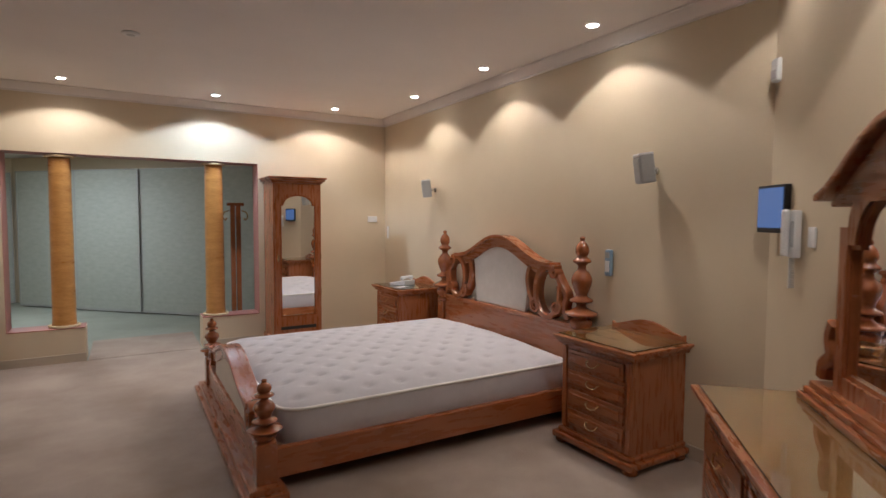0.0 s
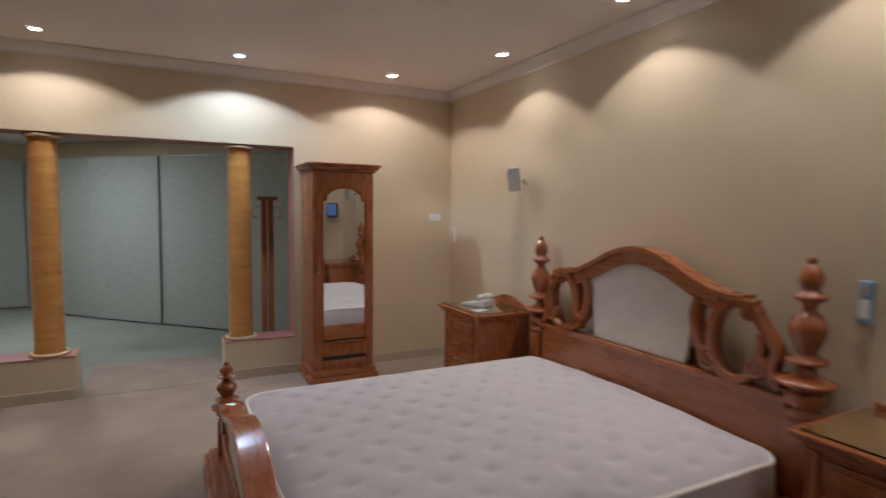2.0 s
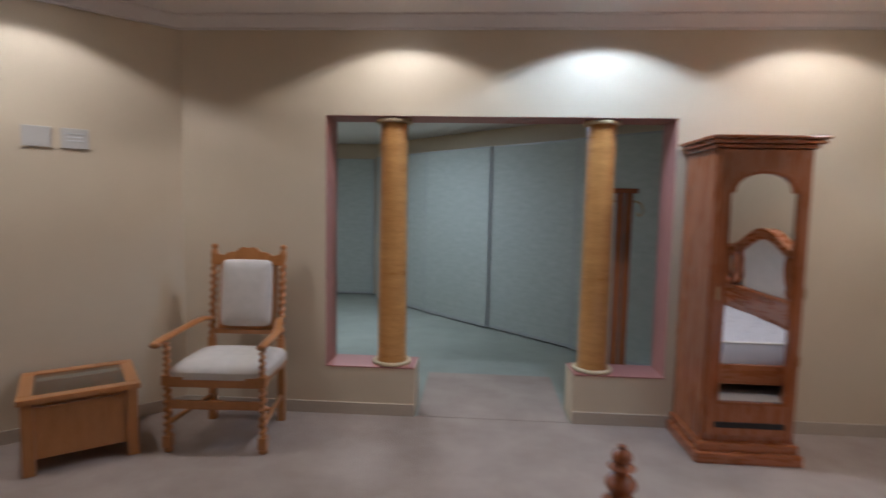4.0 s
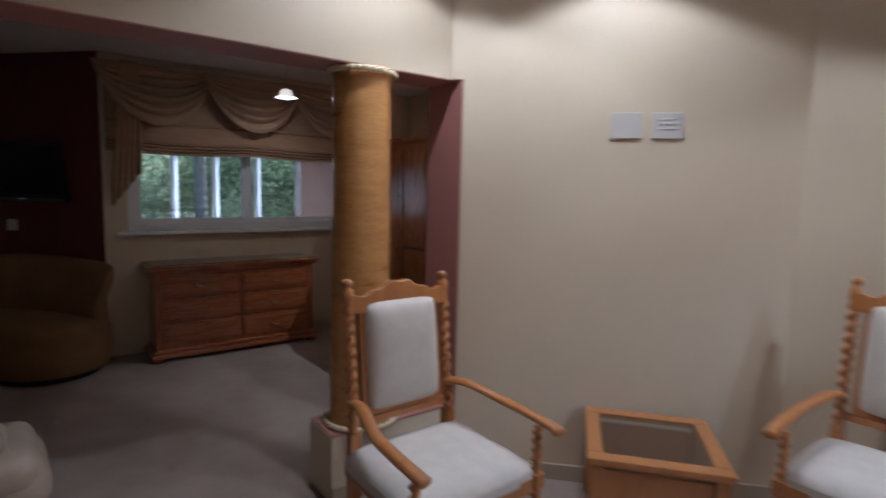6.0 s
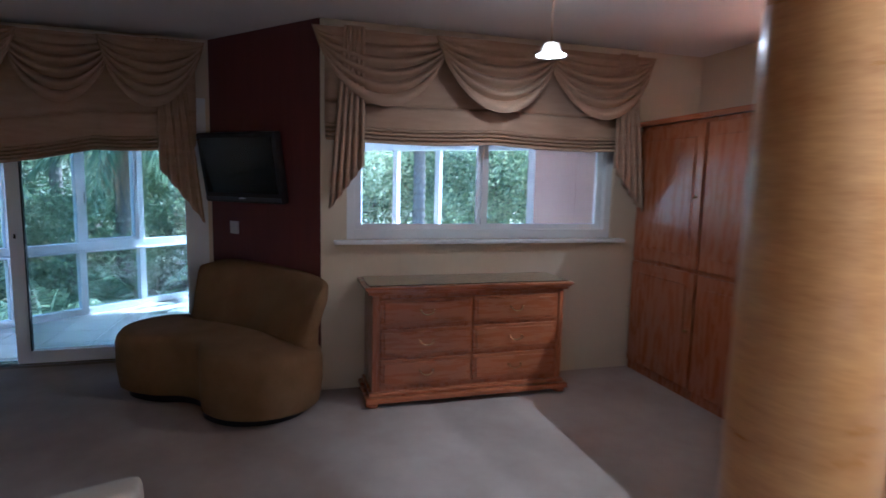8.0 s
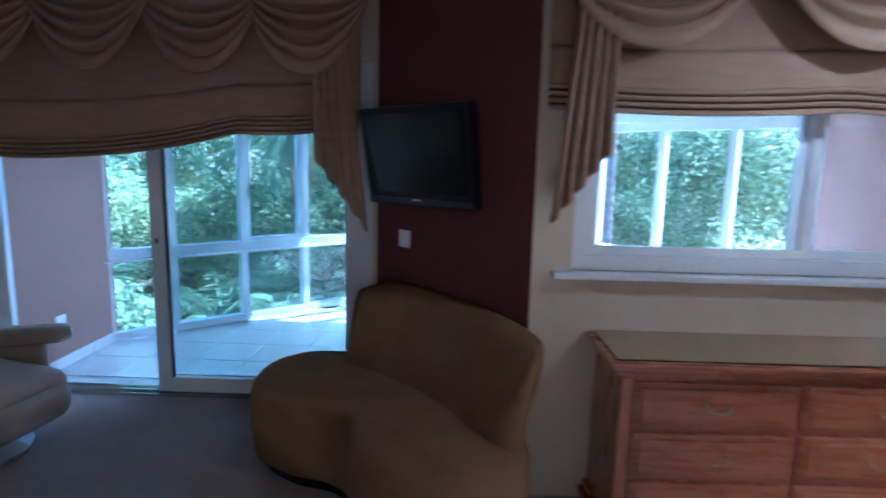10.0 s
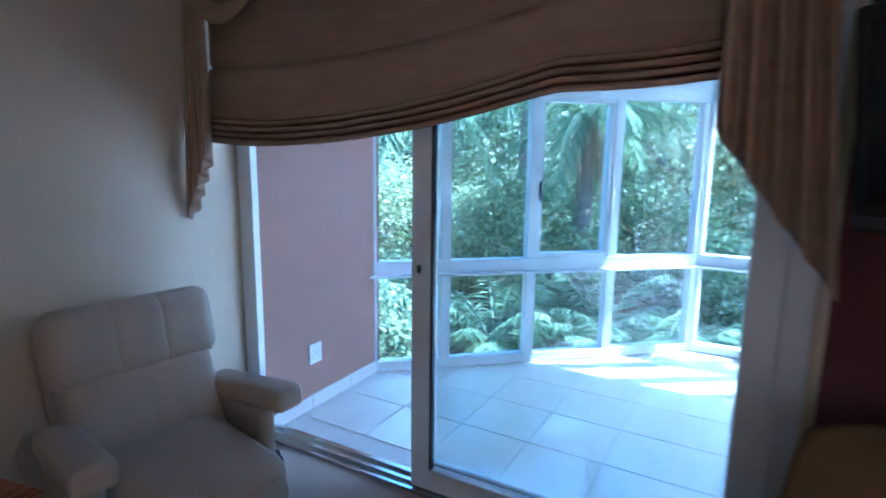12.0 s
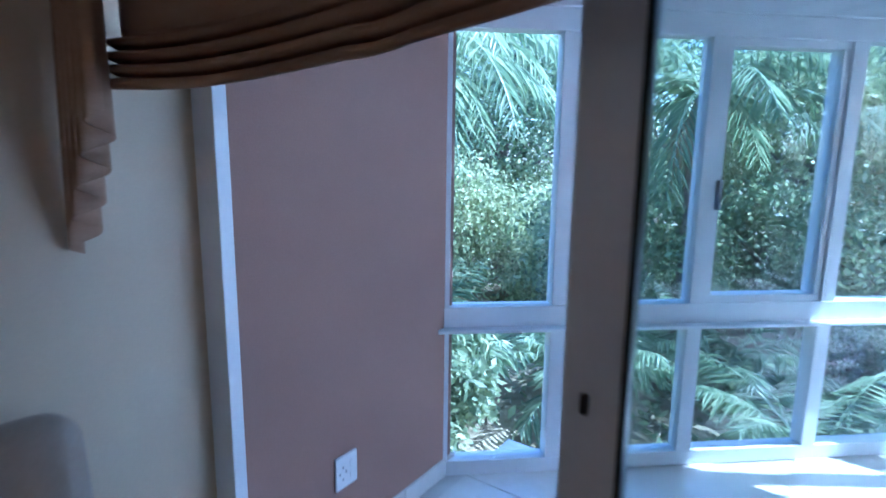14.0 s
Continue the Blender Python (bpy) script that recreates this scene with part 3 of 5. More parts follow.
part("crest_rail", crest(-0.14, -0.07, -0.11, -0.03, 0.56), WOODY, bed)
part("crest_cap", crest(-0.165, -0.05, -0.03, 0.0, 0.70), WOODY, bed)
ys = np.linspace(-0.42, 0.42, 31)
outline = [(YC + y, min(arch(YC + y) - 0.10, 1.20)) for y in ys]
part("upholstered_panel", slab([(YC - 0.36, 0.70)] + [(YC + y * 0.98, 0.78 + (arch(YC + y) - 0.10 - 0.78)) for y in ys] + [(YC + 0.36, 0.70)], -0.12, -0.085, axis="x", bevel=0.01), FABRIC, bed, "cream woven upholstered panel")
for s in (-1, 1):
    # inner C-shaped stile beside the panel
    c = [(YC + s * a, b) for a, b in ((0.44, 1.09), (0.415, 1.0), (0.43, 0.90), (0.47, 0.82), (0.54, 0.76), (0.60, 0.715))]
    part("panel_stile", ribbon([tuple(q) for q in curve_pts(c, 6)], 0.030, -0.15, -0.08, "x"), CARVED, bed)
    # large oval scroll
    o = []
    for k in range(45):
        a = math.pi * (0.35 + 1.75 * k / 44)
        o.append((YC + s * (0.66 + 0.135 * math.cos(a)), 0.905 + 0.195 * math.sin(a)))
    part("scroll", ribbon(o, [0.032 - 0.010 * k / 44 for k in range(45)], -0.16, -0.085, "x"), CARVED, bed)
    for cy, cz, r0, turn in ((0.53, 0.78, 0.062, 1), (0.77, 0.80, 0.055, -1), (0.74, 1.06, 0.045, 1)):
        sp = []
        for k in range(40):
            a = turn * k / 39 * 3.4 * math.pi + 1.2
            r = r0 * (1 - 0.80 * k / 39)
            sp.append((YC + s * (cy + r * math.cos(a)), cz + r * math.sin(a)))
        part("volute", ribbon(sp, [0.016 - 0.008 * k / 39 for k in range(40)], -0.165, -0.09, "x"), CARVED, bed)
    b = [(YC + s * p, q) for p, q in ((0.62, 1.12), (0.72, 1.08), (0.80, 0.98), (0.86, 0.90), (0.84, 0.80), (0.88, 0.72))]
    part("bracket", ribbon([tuple(q) for q in curve_pts(b, 6)], 0.026, -0.15, -0.085, "x"), CARVED, bed)
    # footboard bracket scrolls
    sp = []
    for k in range(40):
        a = k / 39 * 3.2 * math.pi + 0.6
        r = 0.085 * (1 - 0.75 * k / 39)
        sp.append((YC + s * (0.76 + r * math.cos(a)), 0.36 + r * math.sin(a)))
    part("volute", ribbon(sp, [0.018 - 0.008 * k / 39 for k in range(40)], XF - 0.05, XF + 0.03, "x"), CARVED, bed)


def foot_arch(y):
    return 0.42 + 0.15 * (0.5 + 0.5 * math.cos(math.pi * min(1, abs(y - YC) / 0.72)))


ys = np.linspace(-0.78, 0.78, 41)
part("foot_cap", slab([(YC + y, foot_arch(YC + y) + 0.03) for y in ys] + [(YC + y, foot_arch(YC + y)) for y in ys[::-1]], XF - 0.06, XF + 0.06, axis="x", bevel=0.008), WOODY, bed)
part("foot_rail", slab([(YC + y, foot_arch(YC + y)) for y in ys] + [(YC + y, foot_arch(YC + y) - 0.07) for y in ys[::-1]], XF - 0.035, XF + 0.035, axis="x"), WOODY, bed)
ys = np.linspace(-0.62, 0.62, 31)
part("foot_panel", slab([(YC - 0.62, 0.255)] + [(YC + y, foot_arch(YC + y) - 0.065) for y in ys] + [(YC + 0.62, 0.255)], XF - 0.022, XF + 0.022, axis="x"), FABRIC, bed, "cream woven upholstered panel")

# mattress, domed and tufted
mat = thing("mattress", pose(0, 0, 0.215), "bare white quilted mattress with piped edges", "mattress")
mx0, mx1, my0, my1, NX, NY = XF + 0.09, -0.16, YN + 0.03, YF - 0.03, 120, 110


def corner(u, v, r=0.14):
    """Squares the unit square onto a plan with rounded corners."""
    x, y = mx0 + u * (mx1 - mx0), my0 + v * (my1 - my0)
    cx, cy = min(max(x, mx0 + r), mx1 - r), min(max(y, my0 + r), my1 - r)
    dx, dy = x - cx, y - cy
    d = math.hypot(dx, dy)
    if dx and dy and d > 1e-6:
        m = max(abs(dx), abs(dy))
        x, y = cx + dx / d * m, cy + dy / d * m
    return x, y


bm = bmesh.new()
grid = []
rnd = random.Random(4)
tufts = [(mx0 + 0.12 + (i + (0.5 if j % 2 else 0)) * 0.215, my0 + 0.10 + j * 0.135) for i in range(9) for j in range(14)]
for i in range(NX + 1):
    row = []
    for j in range(NY + 1):
        u, v = i / NX, j / NY
        x, y = corner(u, v)
        e = min(u * (mx1 - mx0), (1 - u) * (mx1 - mx0), v * (my1 - my0), (1 - v) * (my1 - my0))
        z = 0.205 + 0.070 * (1 - math.exp(-e / 0.12)) + 0.035 * math.sin(math.pi * v) * (0.35 + 0.65 * u)
        if e > 0.05:
            for tx, ty in tufts:
                dx, dy = (x - tx) / 1.9, y - ty
                if abs(dx) < 0.06 and abs(dy) < 0.06:
                    z -= 0.021 * math.exp(-(dx * dx + dy * dy) / 0.0004)
        z += 0.004 * noise.noise((x * 5, y * 5, 0))
        row.append(bm.verts.new((x, y, z)))
    grid.append(row)
for i in range(NX):
    for j in range(NY):
        bm.faces.new((grid[i][j], grid[i + 1][j], grid[i + 1][j + 1], grid[i][j + 1]))
part("quilted_top", bm, TICKING, mat, "white quilted top with tufting dimples", smooth=True)
ring = [corner(u, 0) for u in np.linspace(0, 1, 60)] + [corner(1, v) for v in np.linspace(0, 1, 60)[1:]] + [corner(u, 1) for u in np.linspace(1, 0, 60)[1:]] + [corner(0, v) for v in np.linspace(1, 0, 60)[1:-1]]
bm = bmesh.new()
rows = []
for z, o in ((0.0, 0.0), (0.02, 0.006), (0.10, 0.012), (0.18, 0.006), (0.205, 0.0)):
    cxm, cym = (mx0 + mx1) / 2, (my0 + my1) / 2
    rows.append([bm.verts.new((x + o * (x - cxm), y + o * (y - cym), z)) for x, y in ring])
for a, b in zip(rows, rows[1:]):
    for k in range(len(ring)):
        bm.faces.new((a[k], a[(k + 1) % len(ring)], b[(k + 1) % len(ring)], b[k]))
part("border", bm, TICKING, mat, "pale embossed border", smooth=True)
part("piping", tube([(x, y, 0.207) for x, y in ring], 0.010, 6, close=True), PIPING, mat, "cream piping", smooth=True)
part("piping", tube([(x, y, 0.012) for x, y in ring], 0.010, 6, close=True), PIPING, mat, "cream piping", smooth=True)


# ---- chests with drawers ----
def drawer_chest(name, at, w, d, h, rows, cols, label, cat="nightstand", back=True, group="", glasstop=True):
    """A chest whose front faces local -Y; drawers in rows and cols with drop handles; moulded top and plinth."""
    root = thing(name, at, label, cat, group)
    x0, x1, y0, y1 = -w / 2, w / 2, 0.0, d
    part("carcase", boxes((x0 + 0.03, x1 - 0.03, y0 + 0.03, y1, 0.10, h - 0.055), bevel=0.004), WOODZ, root)
    bm = boxes((x0 - 0.015, x1 + 0.015, y0 - 0.025, y1, 0.035, 0.075), (x0 + 0.01, x1 - 0.01, y0 + 0.005, y1, 0.075, 0.105), bevel=0.012)
    part("plinth", bm, WOOD, root)
    for fx in (x0 + 0.035, x1 - 0.035):
        for fy in (y0 + 0.03, y1 - 0.05):
            part("foot", lathe([(0.030, 0), (0.046, 0.008), (0.048, 0.022), (0.036, 0.037)], 16, (fx, fy, 0)), CARVED, root, smooth=True)
    part("top_moulding", boxes((x0, x1, y0, y1, h - 0.058, h - 0.035), (x0 - 0.012, x1 + 0.012, y0 - 0.014, y1, h - 0.035, h - 0.018), bevel=0.008), WOOD, root)
    part("top", boxes((x0 - 0.025, x1 + 0.025, y0 - 0.03, y1, h - 0.018, h), bevel=0.006), WOOD, root)
    if glasstop:
        part("top_inlay", boxes((x0 + 0.006, x1 - 0.006, y0 + 0.001, y1 - 0.026, h - 0.001, h + 0.0025)), INLAY, root, "veneered top, paler partly for the reflected wall")
        part("glass_top", boxes((x0 + 0.005, x1 - 0.005, y0 + 0.0, y1 - 0.025, h + 0.003, h + 0.009), bevel=0.001), TOPGLASS, root, "clear glass sheet laid on top")
    if back:
        xs = np.linspace(-0.46, 0.46, 25)
        part("back_gallery", slab([(t * w, h + 0.03 + 0.065 * math.cos(math.pi * t) ** 2 + (0.015 if abs(t) > 0.44 else 0)) for t in xs] + [(0.46 * w, h), (-0.46 * w, h)], d - 0.028, d - 0.005, axis="y", bevel=0.004), WOOD, root, "shaped back rail")
    for s in (-1, 1):
        part("corner_pilaster", boxes((s * (w / 2 - 0.048) - 0.018, s * (w / 2 - 0.048) + 0.018, y0 + 0.018, y0 + 0.034, 0.12, h - 0.07), bevel=0.006), WOODZ, root)
    gw = (w - 0.15) / cols
    gh = (h - 0.20) / rows
    for c in range(cols):
        for r in range(rows):
            cx, cz = -w / 2 + 0.075 + gw * (c + 0.5), 0.125 + gh * (r + 0.5)
            hw, hh = gw / 2 - 0.012, gh / 2 - 0.011
            dr = part("drawer", boxes((cx - hw, cx + hw, y0 + 0.016, y0 + 0.032, cz - hh, cz + hh), bevel=0.004), WOOD, root)
            part("drawer_field", boxes((cx - hw + 0.022, cx + hw - 0.022, y0 + 0.008, y0 + 0.017, cz - hh + 0.022, cz + hh - 0.022), bevel=0.006), WOOD, dr)
            for s in (-1, 1):
                part("handle_boss", lathe([(0.004, 0), (0.009, 0.003), (0.007, 0.008)], 10, (cx + s * 0.045, 0, 0)), BRASS, dr, "small brass boss").matrix_basis = Matrix.Translation((0, y0 + 0.009, cz + 0.012)) @ Matrix.Rotation(math.pi / 2, 4, "X")
            pts = [(cx + 0.045 * math.cos(a), y0 - 0.006 - 0.010 * math.sin(a), cz + 0.012 - 0.028 * math.sin(a)) for a in np.linspace(0, math.pi, 11)]
            part("handle", tube(pts, 0.0042, 6), BRASS, dr, "brass drop handle", smooth=True)
    return root


# veneer under the glass; its paleness partly stands in for the reflected wall
INLAY = paint("oak_veneer_with_reflection", (0.44, 0.21, 0.065), (0.54, 0.28, 0.10), 0.22, 3, 30, 0.03, 0.001, stretch=(1, 7, 7), coat=0.6)
TOPGLASS = glass("table_glass", (0.96, 1.0, 0.97))
drawer_chest("nightstand", pose(-0.53, -4.21, 0, 0, 0, -90), 0.62, 0.51, 0.72, 4, 1, "varnished oak nightstand with four drawers, against the wall", "nightstand", group="nightstands")
drawer_chest("nightstand", pose(-0.53, -1.18, 0, 0, 0, -90), 0.62, 0.51, 0.72, 4, 1, "varnished oak nightstand with a telephone on top", "nightstand", group="nightstands")
drawer_chest("chest_of_drawers", pose(-8.97, -1.44, 0, 0, 0, 90), 1.46, 0.40, 0.83, 3, 2, "wide red-brown oak chest of six drawers under the window", "chest of drawers", back=False)
vanity = drawer_chest("dressing_table", pose(-1.37, -5.625, 0, 0, 0, 225), 1.25, 0.50, 0.78, 3, 2, "varnished oak dressing table with a tall mirror", "dressing table", back=False)

# ---- mirror of the dressing table (local front is -Y) ----
def arched(w, z0, z1, rise, n=24, inset=0.0):
    """Outline in x and z of a panel with a rounded, shouldered head."""
    w, z0 = w - inset, z0 + inset
    out = [(-w, z0), (w, z0), (w, z1 - inset)]
    for k in range(n + 1):
        a = math.pi * k / n
        out.append((w * 0.86 * math.cos(a), z1 - inset + rise * math.sin(a) ** 0.9))
    return out + [(-w, z1 - inset)]


def frame_band(outer, inner, y0, y1):
    """A flat frame between two outlines of equal length."""
    bm = bmesh.new()
    n = len(outer)
    f = [[bm.verts.new((x, y, z)) for x, z in o] for y in (y0, y1) for o in (outer, inner)]
    for k in range(n):
        j = (k + 1) % n
        bm.faces.new((f[0][k], f[0][j], f[1][j], f[1][k]))
        bm.faces.new((f[2][k], f[3][k], f[3][j], f[2][j]))
        bm.faces.new((f[0][k], f[2][k], f[2][j], f[0][j]))
        bm.faces.new((f[1][k], f[1][j], f[3][j], f[3][k]))
    bmesh.ops.recalc_face_normals(bm, faces=bm.faces)
    return bm


part("mirror_base", boxes((-0.56, 0.56, 0.335, 0.48, 0.787, 0.815), (-0.545, 0.545, 0.35, 0.48, 0.815, 0.84), (-0.53, 0.53, 0.365, 0.48, 0.84, 0.865), bevel=0.007), WOOD, vanity, "stepped base moulding")
o, i = arched(0.415, 0.865, 1.45, 0.20), arched(0.415, 0.865, 1.45, 0.20, inset=0.06)
part("mirror_frame", frame_band(o, i, 0.40, 0.455), WOODZ, vanity, "arched oak mirror frame")
part("mirror_bead", frame_band(i, arched(0.415, 0.865, 1.45, 0.20, inset=0.075), 0.412, 0.45), CARVED, vanity)
part("mirror_glass", slab(arched(0.415, 0.865, 1.45, 0.20, inset=0.07), 0.425, 0.431, axis="y"), MIRROR, vanity, "tall arched mirror")
xs = np.linspace(-0.50, 0.50, 41)
def head(x):
    u = min(1, abs(x) / 0.56)
    return 1.535 + 0.23 * (0.5 + 0.5 * math.cos(math.pi * u))
part("mirror_crest", slab([(x, head(x) + 0.028) for x in xs] + [(x, head(x)) for x in xs[::-1]], 0.34, 0.48, axis="y", bevel=0.008), WOOD, vanity, "swept oak crest")
part("mirror_cove", slab([(x * 0.88, head(x)) for x in xs] + [(x * 0.88, head(x) - 0.022) for x in xs[::-1]], 0.375, 0.47, axis="y", bevel=0.01), WOOD, vanity, "coved moulding under the crest")
for s in (-1, 1):
    br = [(s * 0.44, 1.10), (s * 0.465, 1.04), (s * 0.45, 0.98), (s * 0.51, 0.93), (s * 0.52, 0.88)]
    part("mirror_bracket", ribbon([tuple(q) for q in curve_pts(br, 6)], 0.028, 0.39, 0.45, "y"), CARVED, vanity, "scrolled side bracket")

# ---- wardrobe with a mirrored door ----
wr = thing("wardrobe", pose(-1.295, -0.49, 0), "tall narrow oak wardrobe with an arched mirror door", "wardrobe")
part("carcase", boxes((-0.27, 0.27, 0.02, 0.475, 0.12, 1.86), bevel=0.005), WOODZ, wr)
part("plinth", boxes((-0.31, 0.31, -0.03, 0.475, 0.0, 0.07), (-0.29, 0.29, -0.012, 0.475, 0.07, 0.125), bevel=0.012), WOOD, wr)
part("crown", boxes((-0.285, 0.285, -0.005, 0.475, 1.86, 1.885), (-0.31, 0.31, -0.03, 0.475, 1.885, 1.91), (-0.325, 0.325, -0.045, 0.475, 1.91, 1.93), bevel=0.008), WOOD, wr)
dr = part("door", frame_band([(x, z) for x, z in arched(0.255, 0.17, 1.85, 0.0)], arched(0.20, 0.36, 1.62, 0.11), 0.0, 0.022), WOODZ, wr)
i0 = arched(0.20, 0.36, 1.62, 0.11)
part("door_bead", frame_band(i0, arched(0.20, 0.36, 1.62, 0.11, inset=0.014), -0.006, 0.018), CARVED, dr)
part("mirror", slab(arched(0.20, 0.36, 1.62, 0.11, inset=0.008), 0.008, 0.013, axis="y"), MIRROR, dr, "arched mirror")
# flat black strip stands in for the shade inside an open recess
part("slot_shade", boxes((-0.20, 0.20, -0.003, 0.002, 0.215, 0.25)), BLACK, dr, "black strip for the shaded recess under the mirror")
part("door_lock", boxes((-0.235, -0.215, -0.006, 0.0, 0.98, 1.06), bevel=0.002), BRASS, dr, "small brass lock plate")
for z in (1.0, 0.6):
    part("hinge", lathe([(0.006, 0), (0.006, 0.06)], 8, (0.258, -0.004, z)), BRASS, dr)

# ---- coat stand behind the column ----
cs = thing("coat_stand", pose(-1.76, 0.72, 0), "dark wooden coat stand with metal hooks", "coat stand")
for x0, x1 in ((-0.062, -0.006), (0.006, 0.062)):
    part("post", boxes((x0, x1, -0.028, 0.028, 0.03, 1.62), bevel=0.008), CARVED, cs)
part("base", boxes((-0.16, 0.16, -0.14, 0.14, 0.0, 0.035), bevel=0.01), CARVED, cs)
part("cap", boxes((-0.10, 0.10, -0.04, 0.04, 1.62, 1.66), bevel=0.006), CARVED, cs)
for s in (-1, 1):
    pts = [(s * 0.075, 0, 1.56), (s * 0.13, 0, 1.54), (s * 0.15, 0, 1.48), (s * 0.12, 0, 1.44), (s * 0.10, 0, 1.47)]
    part("hook", tube(curve_pts(pts, 5), 0.008, 6), BRASS, cs, "curled metal hook", smooth=True)


# ---- carver chairs with barley-twist posts (front is local -Y) ----
def twist(h, r=0.017, turns=9):
    bm = bmesh.new()
    n, seg = 90, 12
    rings = []
    for k in range(n + 1):
        z = h * k / n
        e = min(1, min(k, n - k) / 4)
        rings.append([bm.verts.new(((r * (1 + 0.30 * e * math.cos(a - 2 * math.pi * turns * k / n))) * math.cos(a), (r * (1 + 0.30 * e * math.cos(a - 2 * math.pi * turns * k / n))) * math.sin(a), z))
                      for a in (2 * math.pi * q / seg for q in range(seg))])
    for a, b in zip(rings, rings[1:]):
        for q in range(seg):
            bm.faces.new((a[q], a[(q + 1) % seg], b[(q + 1) % seg], b[q]))
    bm.faces.new(rings[0][::-1])
    bm.faces.new(rings[-1])
    return bm


def cushion(w, d, t, r=0.05, crown=0.02, n=14):
    """A padded block, w by d by t, with soft edges and a domed face (+Z)."""
    bm = boxes((-w / 2, w / 2, -d / 2, d / 2, 0, t))
    bmesh.ops.subdivide_edges(bm, edges=bm.edges[:], cuts=n, use_grid_fill=True)
    for v in bm.verts:
        u, s = v.co.x / (w / 2), v.co.y / (d / 2)
        k = (1 - abs(u) ** 4) * (1 - abs(s) ** 4)
        v.co.z = v.co.z * (0.55 + 0.45 * max(0.0, k) ** 0.35) + (crown * k if v.co.z > t / 2 else 0)
        f = 1 - 0.06 * (abs(u) * abs(s)) ** 6
        v.co.x *= f
        v.co.y *= f
    return bm


def carver_chair(at, label):
    c = thing("armchair", at @ Matrix.Diagonal((1.05, 1.05, 1.06, 1)), label, "chair", group="carved oak armchairs")
    W, D = 0.27, 0.24
    for s in (-1, 1):
        part("front_leg", twist(0.30, 0.019, 7), LIGHTWOOD, c, smooth=True).matrix_basis = pose(s * W, -D, 0.10)
        for z0, z1 in ((0.03, 0.10), (0.40, 0.46)):
            part("leg_block", boxes((s * W - 0.024, s * W + 0.024, -D - 0.024, -D + 0.024, z0, z1), bevel=0.004), LIGHTWOOD, c)
        part("foot", lathe([(0.016, 0), (0.026, 0.008), (0.026, 0.022), (0.018, 0.03)], 14, (s * W, -D, 0)), LIGHTWOOD, c, smooth=True)
        part("back_leg", boxes((s * 0.225 - 0.022, s * 0.225 + 0.022, D - 0.022, D + 0.022, 0.0, 0.56), bevel=0.004), LIGHTWOOD, c)
        p = part("back_post", twist(0.52, 0.019, 11), LIGHTWOOD, c, "barley-twist post", smooth=True)
        p.matrix_basis = pose(s * 0.225, D, 0.56, -6)
        f = part("finial", lathe([(0.020, 0), (0.024, 0.03), (0.024, 0.055), (0.012, 0.065), (0.020, 0.075), (0.022, 0.088), (0.012, 0.10)], 14, (0, 0, 0)), LIGHTWOOD, c, smooth=True)
        f.matrix_basis = pose(s * 0.225, D + 0.054, 1.075, -6)
        # arm: swept rail and its twisted support
        arm = [(s * 0.225, D + 0.012, 0.68), (s * 0.245, D - 0.10, 0.70), (s * 0.285, D - 0.26, 0.675), (s * 0.295, D - 0.40, 0.665), (s * 0.295, D - 0.53, 0.655), (s * 0.29, D - 0.57, 0.645)]
        q = curve_pts(arm, 5)
        part("armrest", tube(q, [0.026] * (len(q) - 3) + [0.030, 0.030, 0.016], 10, flat=0.62), LIGHTWOOD, c, smooth=True)
        part("arm_support", twist(0.185, 0.016, 5), LIGHTWOOD, c, smooth=True).matrix_basis = pose(s * W, -D, 0.46)
        part("side_rail", boxes((s * 0.25 - 0.014, s * 0.25 + 0.014, -D, D, 0.39, 0.45), bevel=0.003), LIGHTWOOD, c)
        part("stretcher", tube([(s * W, -D, 0.17), (s * 0.225, D, 0.17)], 0.014, 8), LIGHTWOOD, c, smooth=True)
    part("front_rail", boxes((-W, W, -D - 0.014, -D + 0.014, 0.39, 0.45), bevel=0.003), LIGHTWOOD, c)
    part("back_rail", boxes((-0.225, 0.225, D - 0.014, D + 0.014, 0.39, 0.45), (-0.205, 0.205, D - 0.012, D + 0.014, 0.585, 0.615), bevel=0.003), LIGHTWOOD, c)
    part("stretcher", tube([(-0.25, 0.0, 0.17), (0.25, 0.0, 0.17)], 0.014, 8), LIGHTWOOD, c, smooth=True)
    part("stretcher", boxes((-W, W, -D - 0.010, -D + 0.010, 0.26, 0.31), bevel=0.004), LIGHTWOOD, c)
    part("seat", cushion(0.56, 0.50, 0.075), FABRIC, c, "cream damask seat", smooth=True).matrix_basis = pose(0, -0.005, 0.435)
    part("backrest_frame", frame_band(arched(0.185, 0.0, 0.44, 0.03), arched(0.185, 0.0, 0.44, 0.03, inset=0.028), -0.016, 0.016), LIGHTWOOD, c).matrix_basis = pose(0, D + 0.012, 0.615, -6)
    part("backrest", cushion(0.33, 0.44, 0.045, crown=0.02), FABRIC, c, "cream damask padded back", smooth=True).matrix_basis = pose(0, D + 0.03, 0.855, 84)
    xs = np.linspace(-0.235, 0.235, 41)
    def top(x):
        u = abs(x) / 0.235
        return 0.030 + 0.050 * (0.5 + 0.5 * math.cos(math.pi * min(1, u * 1.35))) + 0.012 * math.sin(u * 9) ** 2
    part("crest_rail", slab([(x, top(x)) for x in xs] + [(0.235, -0.035), (-0.235, -0.035)], -0.018, 0.018, axis="y", bevel=0.005), LIGHTWOOD, c, "carved wavy crest").matrix_basis = pose(0, D + 0.050, 1.07, -6)
    return c


